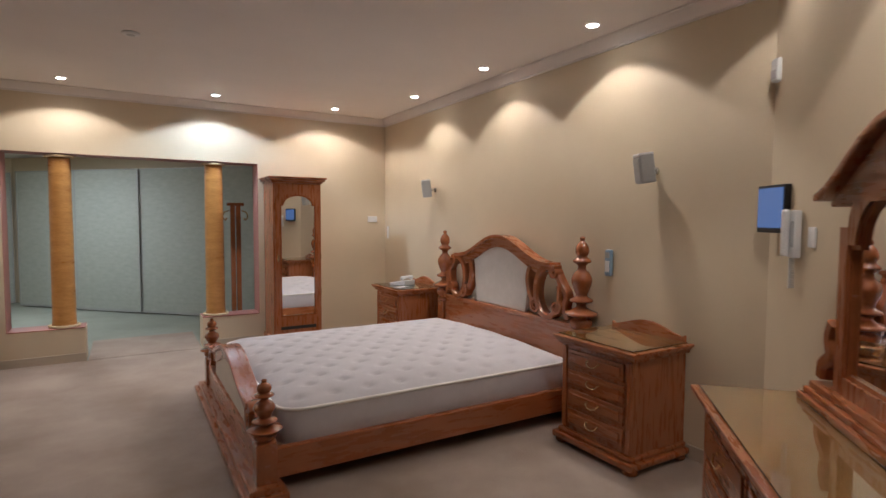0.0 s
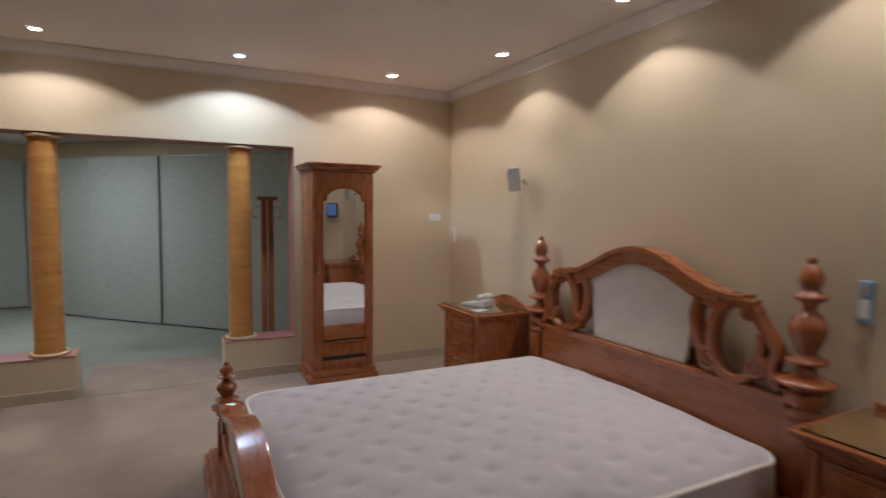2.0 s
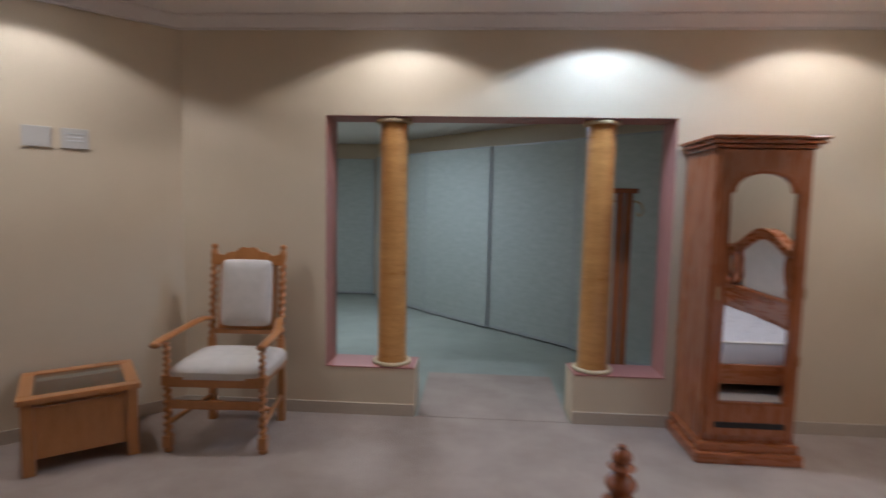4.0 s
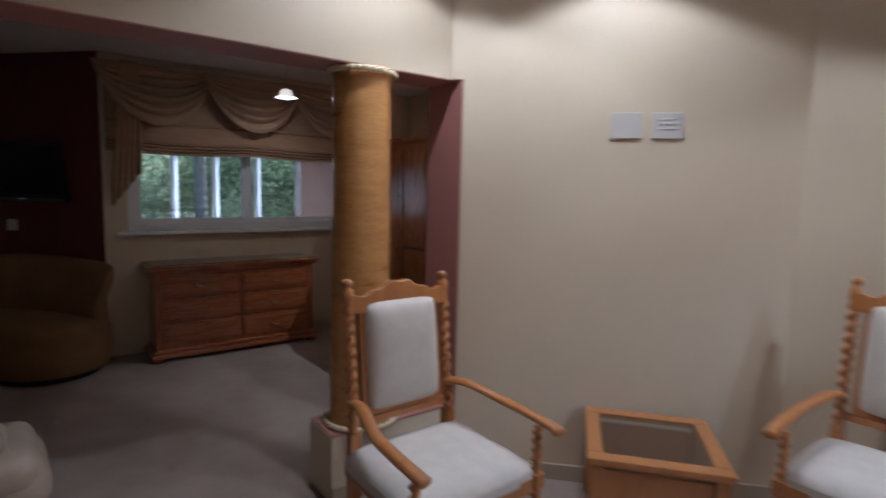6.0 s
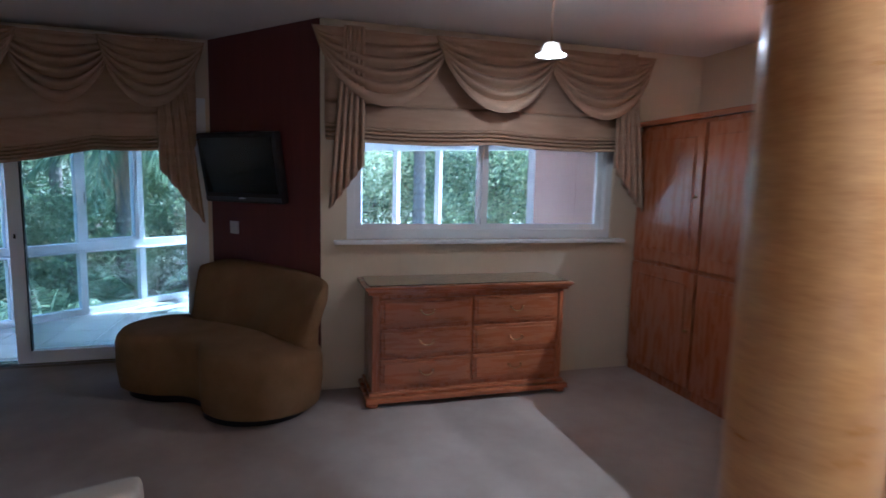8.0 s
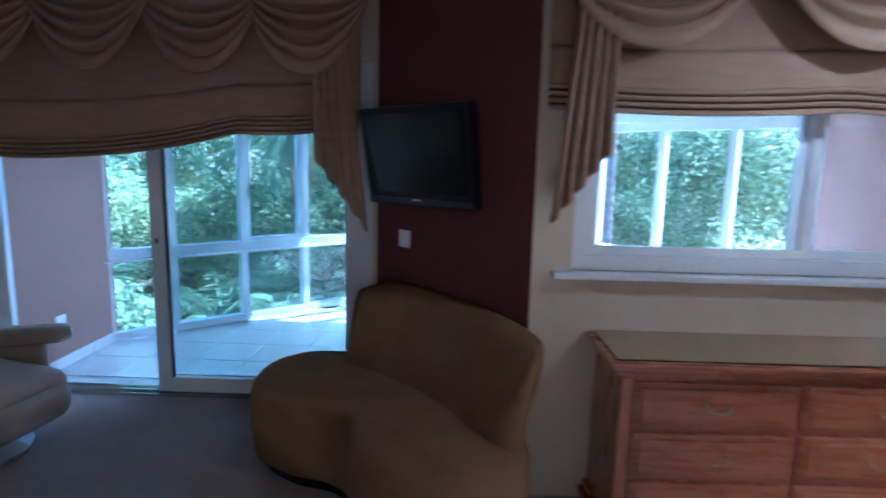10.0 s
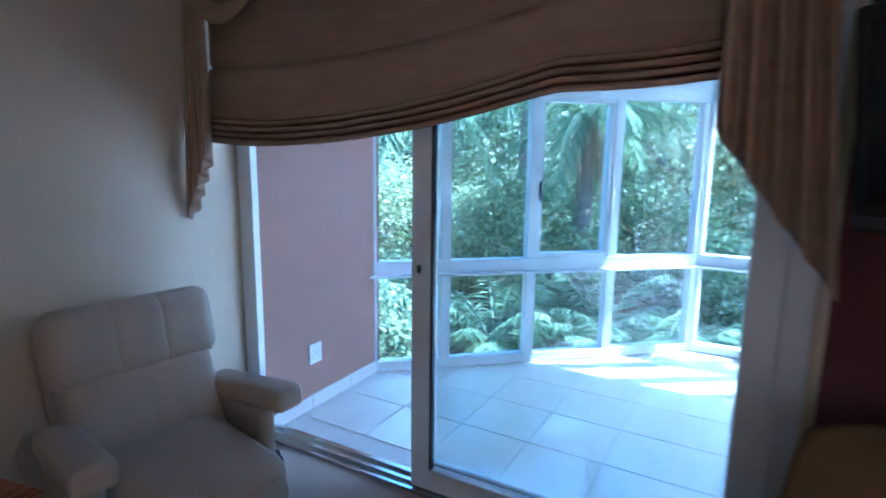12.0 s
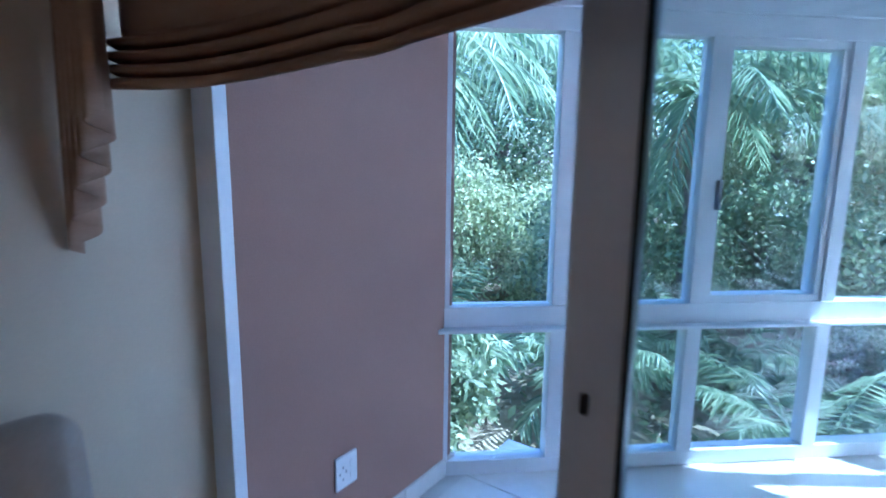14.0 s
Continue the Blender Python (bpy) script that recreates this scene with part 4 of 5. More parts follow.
first = carver_chair(pose(-4.47, -0.43, 0, 0, 0, 3) @ Matrix.Diagonal((1, 1, 0.97, 1)), "carved oak armchair with cream upholstery, by the diagonal wall")
second = copy_thing(first, pose(-5.58, -1.695, 0, 0, 0, 90) @ Matrix.Diagonal((1, 1, 0.97, 1)))
tagged(second, "carved oak armchair with cream upholstery, before the columned opening")

# ---- glass-topped side table between the chairs ----
tb = thing("side_table", pose(-5.275, -0.705, 0, 0, 0, 39) @ Matrix.Diagonal((1, 1, 0.93, 1)), "honey oak side table with an inset glass top", "table")
for sx in (-0.245, 0.245):
    for sy in (-0.24, 0.24):
        part("leg", boxes((sx - 0.03, sx + 0.03, sy - 0.03, sy + 0.03, 0, 0.43), bevel=0.006), LIGHTWOOD, tb)
part("top_frame", boxes((-0.29, 0.29, -0.285, -0.215, 0.43, 0.465), (-0.29, 0.29, 0.215, 0.285, 0.43, 0.465), (-0.29, -0.22, -0.215, 0.215, 0.43, 0.465), (0.22, 0.29, -0.215, 0.215, 0.43, 0.465), bevel=0.006), LIGHTWOOD, tb)
part("glass_top", boxes((-0.222, 0.222, -0.217, 0.217, 0.452, 0.458)), TOPGLASS, tb, "inset clear glass")
for a in ((-0.215, 0.215, -0.25, -0.232, 0.09, 0.40), (-0.215, 0.215, 0.232, 0.25, 0.09, 0.40)):
    part("side_panel", boxes(a, bevel=0.003), LIGHTWOOD, tb)
for a in ((-0.255, -0.237, -0.21, 0.21, 0.09, 0.40), (0.237, 0.255, -0.21, 0.21, 0.09, 0.40)):
    part("side_panel", boxes(a, bevel=0.003), LIGHTWOOD, tb)
part("shelf", boxes((-0.235, 0.235, -0.23, 0.23, 0.10, 0.12)), LIGHTWOOD, tb)

# ---- kidney-shaped sofa before the burgundy wall ----
TAN = paint("tan_suede", (0.20, 0.115, 0.045), (0.27, 0.16, 0.07), 0.9, 5, 200, 0.4, 0.002, spec=0.15)
U = Vector((0.746, 0.665))
sofa = thing("sofa", Matrix.Translation((-9.735, -2.72, 0)) @ Matrix.Rotation(math.atan2(U.y, U.x), 4, "Z"), "tan suede kidney-shaped sofa with a curved back", "sofa")
plan = [(-0.80, -0.28), (-0.92, -0.48), (-0.86, -0.74), (-0.62, -0.92), (-0.34, -0.88), (-0.14, -0.76), (0.04, -0.74), (0.24, -0.84), (0.48, -0.82), (0.68, -0.66), (0.74, -0.42), (0.62, -0.20), (0.3, -0.16), (0.0, -0.18), (-0.4, -0.20)]
plan = [tuple(q) for q in curve_pts(plan + plan[:1], 7)][:-1]
cxp, cyp = -0.1, -0.5


def pillow_body(plan, levels):
    """Stacks scaled copies of a plan: (height, inset) pairs, closed above and below."""
    bm = bmesh.new()
    rows = []
    for z, ins in levels:
        row = []
        for x, y in plan:
            d = Vector((x - cxp, y - cyp))
            d = d * (1 - ins)
            row.append(bm.verts.new((cxp + d.x, cyp + d.y, z)))
        rows.append(row)
    n = len(plan)
    for a, b in zip(rows, rows[1:]):
        for k in range(n):
            bm.faces.new((a[k], a[(k + 1) % n], b[(k + 1) % n], b[k]))
    bm.faces.new(rows[0][::-1])
    bm.faces.new(rows[-1])
    return bm


part("seat", pillow_body(plan, [(0.05, 0.06), (0.06, 0.03), (0.20, 0.0), (0.36, 0.0), (0.405, 0.02), (0.435, 0.06), (0.45, 0.13), (0.456, 0.24), (0.46, 0.5), (0.462, 0.98)]), TAN, sofa, smooth=True)
part("plinth", pillow_body(plan, [(0.0, 0.12), (0.05, 0.12), (0.052, 0.98)]), BLACK, sofa, "recessed dark plinth")
bm = bmesh.new()
rows = []
for k in range(41):
    u = k / 40
    x = -0.60 + 1.28 * u
    y = -0.20 - 0.10 * (2 * u - 1) ** 2 - 0.05
    top = 0.905 - 0.05 * u - 0.06 * (abs(2 * u - 1) ** 8)
    e = min(1, min(u, 1 - u) * 14) ** 0.5
    lean = 0.16
    prof = [(-0.075, 0.40), (-0.085, 0.46), (-0.075 + lean * 0.35, 0.62), (-0.05 + lean * 0.75, top - 0.07), (-0.015 + lean * 0.9, top - 0.015), (0.03 + lean * 0.95, top), (0.065 + lean * 0.95, top - 0.03), (0.085 + lean * 0.8, top - 0.10), (0.10, 0.55), (0.09, 0.30)]
    rows.append([bm.verts.new((x, y + 0.03 + (py - 0.03) * (0.35 + 0.65 * e), pz)) for py, pz in prof])
for a, b in zip(rows, rows[1:]):
    for q in range(10):
        bm.faces.new((a[q], a[(q + 1) % 10], b[(q + 1) % 10], b[q]))
bm.faces.new(rows[0][::-1])
bm.faces.new(rows[-1])
bmesh.ops.recalc_face_normals(bm, faces=bm.faces)
part("backrest", bm, TAN, sofa, smooth=True)

# ---- cream leather recliner (front is local -Y) ----
LEATHER = paint("cream_leather", (0.40, 0.32, 0.235), (0.48, 0.395, 0.30), 0.40, 6, 90, 0.35, 0.0015)


def soft_box(w, d, t, r, crown=0.0, n=14):
    """A plump upholstered block: flat-sided with soft edges of radius r, domed by crown."""
    bm = boxes((-1, 1, -1, 1, -1, 1))
    bmesh.ops.subdivide_edges(bm, edges=bm.edges[:], cuts=n, use_grid_fill=True)
    hx, hy, hz = w / 2, d / 2, t / 2
    for v in bm.verts:
        q = Vector((math.sin(v.co.x * math.pi / 2) * hx, math.sin(v.co.y * math.pi / 2) * hy, math.sin(v.co.z * math.pi / 2) * hz))
        k = Vector((max(-hx + r, min(hx - r, q.x)), max(-hy + r, min(hy - r, q.y)), max(-hz + r, min(hz - r, q.z))))
        e = q - k
        q = k + e.normalized() * r if e.length > 1e-6 else q
        dome = (1 - (q.x / hx) ** 2) * (1 - (q.y / hy) ** 2)
        q.z += crown * max(0, dome) * (1 if q.z > 0 else 0)
        q += Vector((0, 0, 0.003 * noise.noise((q.x * 9, q.y * 9, w * 7))))
        v.co = q + Vector((0, 0, hz))
    return bm


def recliner(at, label):
    c = thing("recliner", at @ Matrix.Diagonal((0.90, 0.90, 0.93, 1)), label, "armchair", group="cream leather recliners")
    part("base", lathe([(0.27, 0), (0.28, 0.012), (0.27, 0.03), (0.10, 0.045), (0.05, 0.07), (0.05, 0.14)], 28), GREY, c, "round swivel base", smooth=True)
    part("chassis", soft_box(0.52, 0.56, 0.16, 0.03), BLACK, c).matrix_basis = pose(0, 0.02, 0.12)
    part("seat", soft_box(0.56, 0.66, 0.20, 0.085, 0.02), LEATHER, c, "padded leather seat", smooth=True).matrix_basis = pose(0, -0.08, 0.27, 4)
    part("front_roll", soft_box(0.55, 0.26, 0.24, 0.10), LEATHER, c, smooth=True).matrix_basis = pose(0, -0.32, 0.16)
    part("back_shell", soft_box(0.62, 0.72, 0.09, 0.04), LEATHER, c, smooth=True).matrix_basis = pose(0, 0.33, 0.62, 72) @ pose(0, 0, -0.10)
    for sx in (-0.13, 0.13):
        part("lower_cushion", soft_box(0.36, 0.44, 0.15, 0.06, 0.004), LEATHER, c, "padded lower back", smooth=True).matrix_basis = pose(sx, 0.28, 0.535, 72)
    for sx in (-0.195, 0.0, 0.195):
        part("headrest", soft_box(0.292, 0.31, 0.17, 0.065, 0.006), LEATHER, c, "padded headrest", smooth=True).matrix_basis = pose(sx, 0.375, 0.845, 74)
    for s in (-1, 1):
        part("seam", tube([(s * 0.085, 0.165, 0.40), (s * 0.09, 0.20, 0.53), (s * 0.085, 0.255, 0.68)], 0.004, 5), LEATHER, c, smooth=True)
        part("armrest", soft_box(0.145, 0.54, 0.10, 0.030, 0.006), LEATHER, c, "padded arm", smooth=True).matrix_basis = pose(s * 0.36, -0.02, 0.535, -5, 0, s * 5)
        part("arm_panel", soft_box(0.07, 0.46, 0.34, 0.032), LEATHER, c, smooth=True).matrix_basis = pose(s * 0.345, 0.06, 0.20)
    h = part("recline_loop", tube([(0.39, -0.06, 0.30), (0.40, -0.14, 0.31), (0.40, -0.17, 0.28), (0.40, -0.10, 0.265)], 0.008, 6, close=True), BLACK, c, "black pull loop", smooth=True)
    return c


r1 = recliner(pose(-9.59, -5.28, 0, 0, 0, 172), "cream leather swivel recliner beside the sliding door")
r2 = copy_thing(r1, pose(-6.85, -3.32, 0, 0, 0, 184))
tagged(r2, "cream leather swivel recliner in mid lounge, facing the television")

# red-brown side table beside the recliner
st = thing("lamp_table", pose(-8.93, -5.33, 0, 0, 0, 10), "small red-brown wooden table beside the recliner", "table")
part("tabletop", slab([(0.24 * math.cos(a) , 0.24 * math.sin(a)) for a in np.linspace(0, 2 * math.pi, 9)[:-1] + 0.39], 0.47, 0.50, bevel=0.006), WOOD, st)
part("pedestal", lathe([tuple(q) for q in curve_pts([(0.03, 0.06), (0.05, 0.12), (0.028, 0.2), (0.045, 0.3), (0.03, 0.4), (0.06, 0.47)], 4)], 20), CARVED, st, smooth=True)
for k in range(3):
    a = 2 * math.pi * k / 3
    part("leg", tube([(0.03 * math.cos(a), 0.03 * math.sin(a), 0.14), (0.13 * math.cos(a), 0.13 * math.sin(a), 0.09), (0.22 * math.cos(a), 0.22 * math.sin(a), 0.018)], [0.022, 0.02, 0.016], 8), CARVED, st, smooth=True)

# ---- television on the burgundy wall ----
tv = thing("television", Matrix.Translation((-9.80, -3.02, 1.59)) @ Matrix.Rotation(0.85, 4, "Z") @ Matrix.Rotation(radians(10), 4, "X"), "black flat television, switched off, tilted on a wall bracket", "television")
DARKGREY = paint("dark_grey_plastic", (0.05, 0.052, 0.055), (0.07, 0.072, 0.075), 0.35, 3, 90, 0.05)
SCREEN = paint("dark_screen", (0.006, 0.007, 0.009), (0.008, 0.009, 0.011), 0.12, 1, 4, 0.0)
part("housing", boxes((-0.385, 0.385, 0.0, 0.07, -0.26, 0.26), bevel=0.012), BLACK, tv)
part("screen", boxes((-0.35, 0.35, -0.003, 0.0, -0.185, 0.225)), SCREEN, tv, "glossy dark screen")
part("speaker_strip", boxes((-0.38, 0.38, -0.006, 0.0, -0.245, -0.215), bevel=0.003), DARKGREY, tv, "silver strip below the screen")
part("badge", boxes((-0.03, 0.03, -0.008, -0.006, -0.228, -0.218)), WHITE, tv, "small pale badge")
part("bracket", boxes((-0.10, 0.10, 0.07, 0.16, -0.10, 0.10), bevel=0.01), BLACK, tv, "wall bracket")


# ---- switches, sockets and notices ----
PANEL = paint("off_white_plastic", (0.52, 0.49, 0.44), (0.58, 0.55, 0.50), 0.4, 3, 90, 0.03)


def plate(name, at, w, h, label, cat, dots=()):
    ob = thing(name, at, label, cat)
    part("plate", boxes((-w / 2, w / 2, -0.010, 0.0, -h / 2, h / 2), bevel=0.003), PANEL if name == "wall_panel" else WHITE, ob)
    for dx, dz, dw, dh in dots:
        part("key", boxes((dx - dw / 2, dx + dw / 2, -0.013, -0.010, dz - dh / 2, dz + dh / 2), bevel=0.001), GREY if dw < 0.012 else WHITE, ob)
    return ob


holes = [(-0.02, 0.02, 0.006, 0.008), (-0.035, 0.0, 0.006, 0.008), (-0.005, 0.0, 0.006, 0.008), (0.02, 0.02, 0.014, 0.022), (0.02, -0.02, 0.014, 0.022), (-0.02, -0.025, 0.006, 0.008)]
plate("light_switch", pose(-0.185, -0.001, 1.46), 0.13, 0.075, "white double light switch on the cream wall", "switch", [(-0.03, 0, 0.03, 0.05), (0.03, 0, 0.03, 0.05)])
plate("wall_socket", pose(-10.77, -5.668, 0.34, 0, 0, 180), 0.10, 0.12, "white wall socket above the tile skirting", "socket", holes)
nx, ny = 0.665, -0.746
plate("wall_switch", Matrix.Translation((-10.085, -3.078, 1.13)) @ Matrix.Rotation(math.atan2(0.82, 0.92), 4, "Z"), 0.10, 0.10, "white wall switch under the television", "switch", [(-0.022, 0, 0.03, 0.06), (0.022, 0, 0.03, 0.06)])
NW = math.atan2(1.167, 1.237)
for off, lab in ((-0.12, "white wall control panel on the diagonal wall"), (0.075, "white wall panel with faint printed lines")):
    c0 = Vector((-5.52, -0.48)) + Vector((0.727, 0.686)) * off
    p = plate("wall_panel", Matrix.Translation((c0.x + 0.001, c0.y - 0.001, 1.87)) @ Matrix.Rotation(NW, 4, "Z"), 0.145, 0.125, lab, "panel",
              [(0, 0.03 - 0.022 * k, 0.09, 0.006) for k in range(3)] if off > 0 else [])


# ---- speakers, sensor, phones and monitor in the bedroom ----
def speaker(at, label):
    s = thing("wall_speaker", at @ Matrix.Diagonal((0.86, 0.86, 0.86, 1)), label, "speaker", group="wall speakers")
    part("cabinet", boxes((-0.055, 0.055, -0.06, 0.06, -0.11, 0.11), bevel=0.012), GREY, s).matrix_basis = pose(-0.13, 0, 0, 0, -8, -28)
    part("grille", boxes((-0.062, -0.055, -0.05, 0.05, -0.10, 0.07), bevel=0.002), GREY, s, "grey mesh grille").matrix_basis = pose(-0.13, 0, 0, 0, -8, -28)
    part("cap", boxes((-0.058, 0.055, -0.06, 0.06, 0.085, 0.112), bevel=0.01), WHITE, s, "pale upper edge").matrix_basis = pose(-0.13, 0, 0.001, 0, -8, -28)
    part("bracket", tube([(-0.09, 0, -0.01), (-0.03, 0, -0.015), (0, 0, -0.015)], 0.014, 8), CHROME, s, "steel ball bracket", smooth=True)
    part("wall_plate", lathe([(0.03, 0), (0.03, 0.012), (0.02, 0.016)], 14), CHROME, s, smooth=True).matrix_basis = pose(-0.001, 0, -0.015, 0, -90, 0)
    return s


speaker(pose(0, -4.22, 1.80), "small grey loudspeaker on a wall bracket")
speaker(pose(0, -1.34, 1.80), "small grey loudspeaker on a wall bracket")
ac = thing("air_conditioner_remote", pose(-0.005, -3.86, 1.17), "pale blue remote control in a wall holder", "remote")
BLUE = paint("pale_blue_plastic", (0.25, 0.38, 0.52), (0.30, 0.44, 0.58), 0.35, 4, 90, 0.05)
part("body", boxes((-0.03, 0.0, -0.028, 0.028, -0.10, 0.09), bevel=0.012), BLUE, ac)
part("display", boxes((-0.034, -0.03, -0.018, 0.018, 0.03, 0.07)), GREY, ac)
part("key_block", boxes((-0.034, -0.03, -0.018, 0.018, -0.07, 0.01), bevel=0.001), WHITE, ac)
pir = thing("motion_sensor", pose(-0.035, -4.99, 2.25, 0, 0, -35), "white corner alarm sensor high on the wall", "sensor")
part("housing", boxes((-0.032, 0.022, -0.034, 0.034, -0.06, 0.06), bevel=0.012), WHITE, pir)
part("lens", boxes((-0.035, -0.032, -0.024, 0.024, -0.045, 0.0), bevel=0.001), TICKING, pir, "milky lens")
SE = 225
mon = thing("wall_monitor", pose(-0.17, -5.05, 1.53, 0, 0, -122), "small black monitor with a lit blue screen on a wall arm", "monitor")
part("housing", boxes((-0.118, 0.118, -0.012, 0.02, -0.12, 0.12), bevel=0.008), BLACK, mon)
part("screen", boxes((-0.105, 0.105, -0.015, -0.012, -0.095, 0.105)), glow("lit_screen", (0.14, 0.25, 0.52), 0.24, 0.03), mon, "lit blue screen")
part("arm", tube([(0.04, 0.02, -0.03), (0.06, 0.08, -0.05), (0.05, 0.14, -0.05)], 0.02, 10), BLACK, mon, smooth=True)
part("arm_joint", lathe([(0.05, 0), (0.055, 0.01), (0.055, 0.04), (0.05, 0.05)], 18), BLACK, mon, "round black arm joint", smooth=True).matrix_basis = pose(0.06, 0.13, -0.05, 90)
ph = thing("intercom", pose(-0.30, -5.235, 1.41, 0, 0, 225), "white wall intercom handset with a coiled cord", "intercom")
part("cradle", boxes((-0.05, 0.05, -0.03, 0.0, -0.11, 0.11), bevel=0.008), WHITE, ph)
part("handset", boxes((-0.042, 0.0, -0.06, -0.03, -0.105, 0.115), bevel=0.012), WHITE, ph)
part("key_block", boxes((0.012, 0.04, -0.034, -0.03, -0.06, 0.06)), GREY, ph)
part("cord", tube([(0.0 + 0.012 * math.cos(k * 0.9), -0.02 + 0.012 * math.sin(k * 0.9), -0.11 - 0.0016 * k) for k in range(90)], 0.003, 5), WHITE, ph, "coiled white cord", smooth=True)
plate("light_switch", pose(-0.40, -5.348, 1.40, 0, 0, 225), 0.07, 0.09, "white light switch beside the intercom", "switch", [(0, 0, 0.03, 0.05)])
ic = plate("thermostat", pose(-0.001, -0.10, 1.29, 0, 0, -90), 0.05, 0.16, "narrow white wall control near the corner", "control", [(0, 0.03, 0.03, 0.03), (0, -0.03, 0.03, 0.03)])
tel = thing("telephone", pose(-0.30, -1.12, 0.730, 0, 0, -65), "white corded telephone on the nightstand", "telephone")
bm = slab([(-0.11, 0.0), (0.11, 0.0), (0.11, 0.055), (-0.11, 0.02)], -0.09, 0.09, axis="y", bevel=0.006)
part("body", bm, WHITE, tel)
part("handset", tube([(0.06, -0.09, 0.075), (0.065, -0.06, 0.085), (0.07, 0.0, 0.09), (0.065, 0.06, 0.085), (0.06, 0.09, 0.075)], [0.026, 0.02, 0.016, 0.02, 0.026], 10), WHITE, tel, smooth=True)
part("keypad", slab([(-0.08, 0.027), (0.02, 0.043), (0.02, 0.047), (-0.08, 0.031)], -0.05, 0.05, axis="y"), GREY, tel)
pen = thing("paper_slip", pose(-0.42, -1.35, 0.730, 0, 0, 20), "folded white paper on the nightstand", "paper")
part("sheet", boxes((-0.07, 0.07, -0.04, 0.04, 0.0, 0.004)), TICKING, pen)

# recessed light fittings
LIT = glow("lit_lamp", (1.0, 0.88, 0.72), 30.0)
LITCOOL = glow("lit_cool_lamp", (0.85, 0.95, 1.0), 12.0)
for lx, ly, lit, warm in DOWNLIGHTS:
    d = thing("downlight", pose(lx, ly, CEIL), "round white recessed downlight, lit" if lit else "round white ceiling detector", "downlight" if lit else "detector", group="recessed downlights" if lit else "")
    if lit:
        bm = bmesh.new()
        ring = [(0.052, -0.001), (0.050, -0.007), (0.042, -0.009), (0.036, -0.003)]
        rows = [[bm.verts.new((r * math.cos(a), r * math.sin(a), z)) for a in (2 * math.pi * k / 24 for k in range(24))] for r, z in ring]
        for a, b in zip(rows, rows[1:]):
            for k in range(24):
                bm.faces.new((a[k], a[(k + 1) % 24], b[(k + 1) % 24], b[k]))
        part("bezel", bm, WHITE, d, smooth=True)
        part("bulb", lathe([(0.036, -0.006), (0.036, -0.002)], 20), LIT if warm else LITCOOL, d, "glowing lamp face")
    else:
        part("bezel", lathe([(0.058, 0), (0.058, -0.008), (0.045, -0.016)][::-1], 24), WHITE, d, smooth=True)
        part("eye", lathe([(0.028, -0.017), (0.028, -0.010)], 18), GREY, d)


# ---- blinds and swagged valances ----
CLOTH = paint("beige_curtain", (0.36, 0.235, 0.15), (0.45, 0.31, 0.205), 0.85, 5, 160, 0.5, 0.002, stretch=(1, 1, 6), spec=0.15)


def grid_ob(name, fn, nu, nv, parent, label=""):
    bm = bmesh.new()
    g = [[bm.verts.new(fn(i / nu, j / nv)) for j in range(nv + 1)] for i in range(nu + 1)]
    for i in range(nu):
        for j in range(nv):
            bm.faces.new((g[i][j], g[i + 1][j], g[i + 1][j + 1], g[i][j + 1]))
    ob = part(name, bm, CLOTH, parent, label, smooth=True)
    sol = ob.modifiers.new("thickness", "SOLIDIFY")
    sol.thickness = 0.006
    return ob


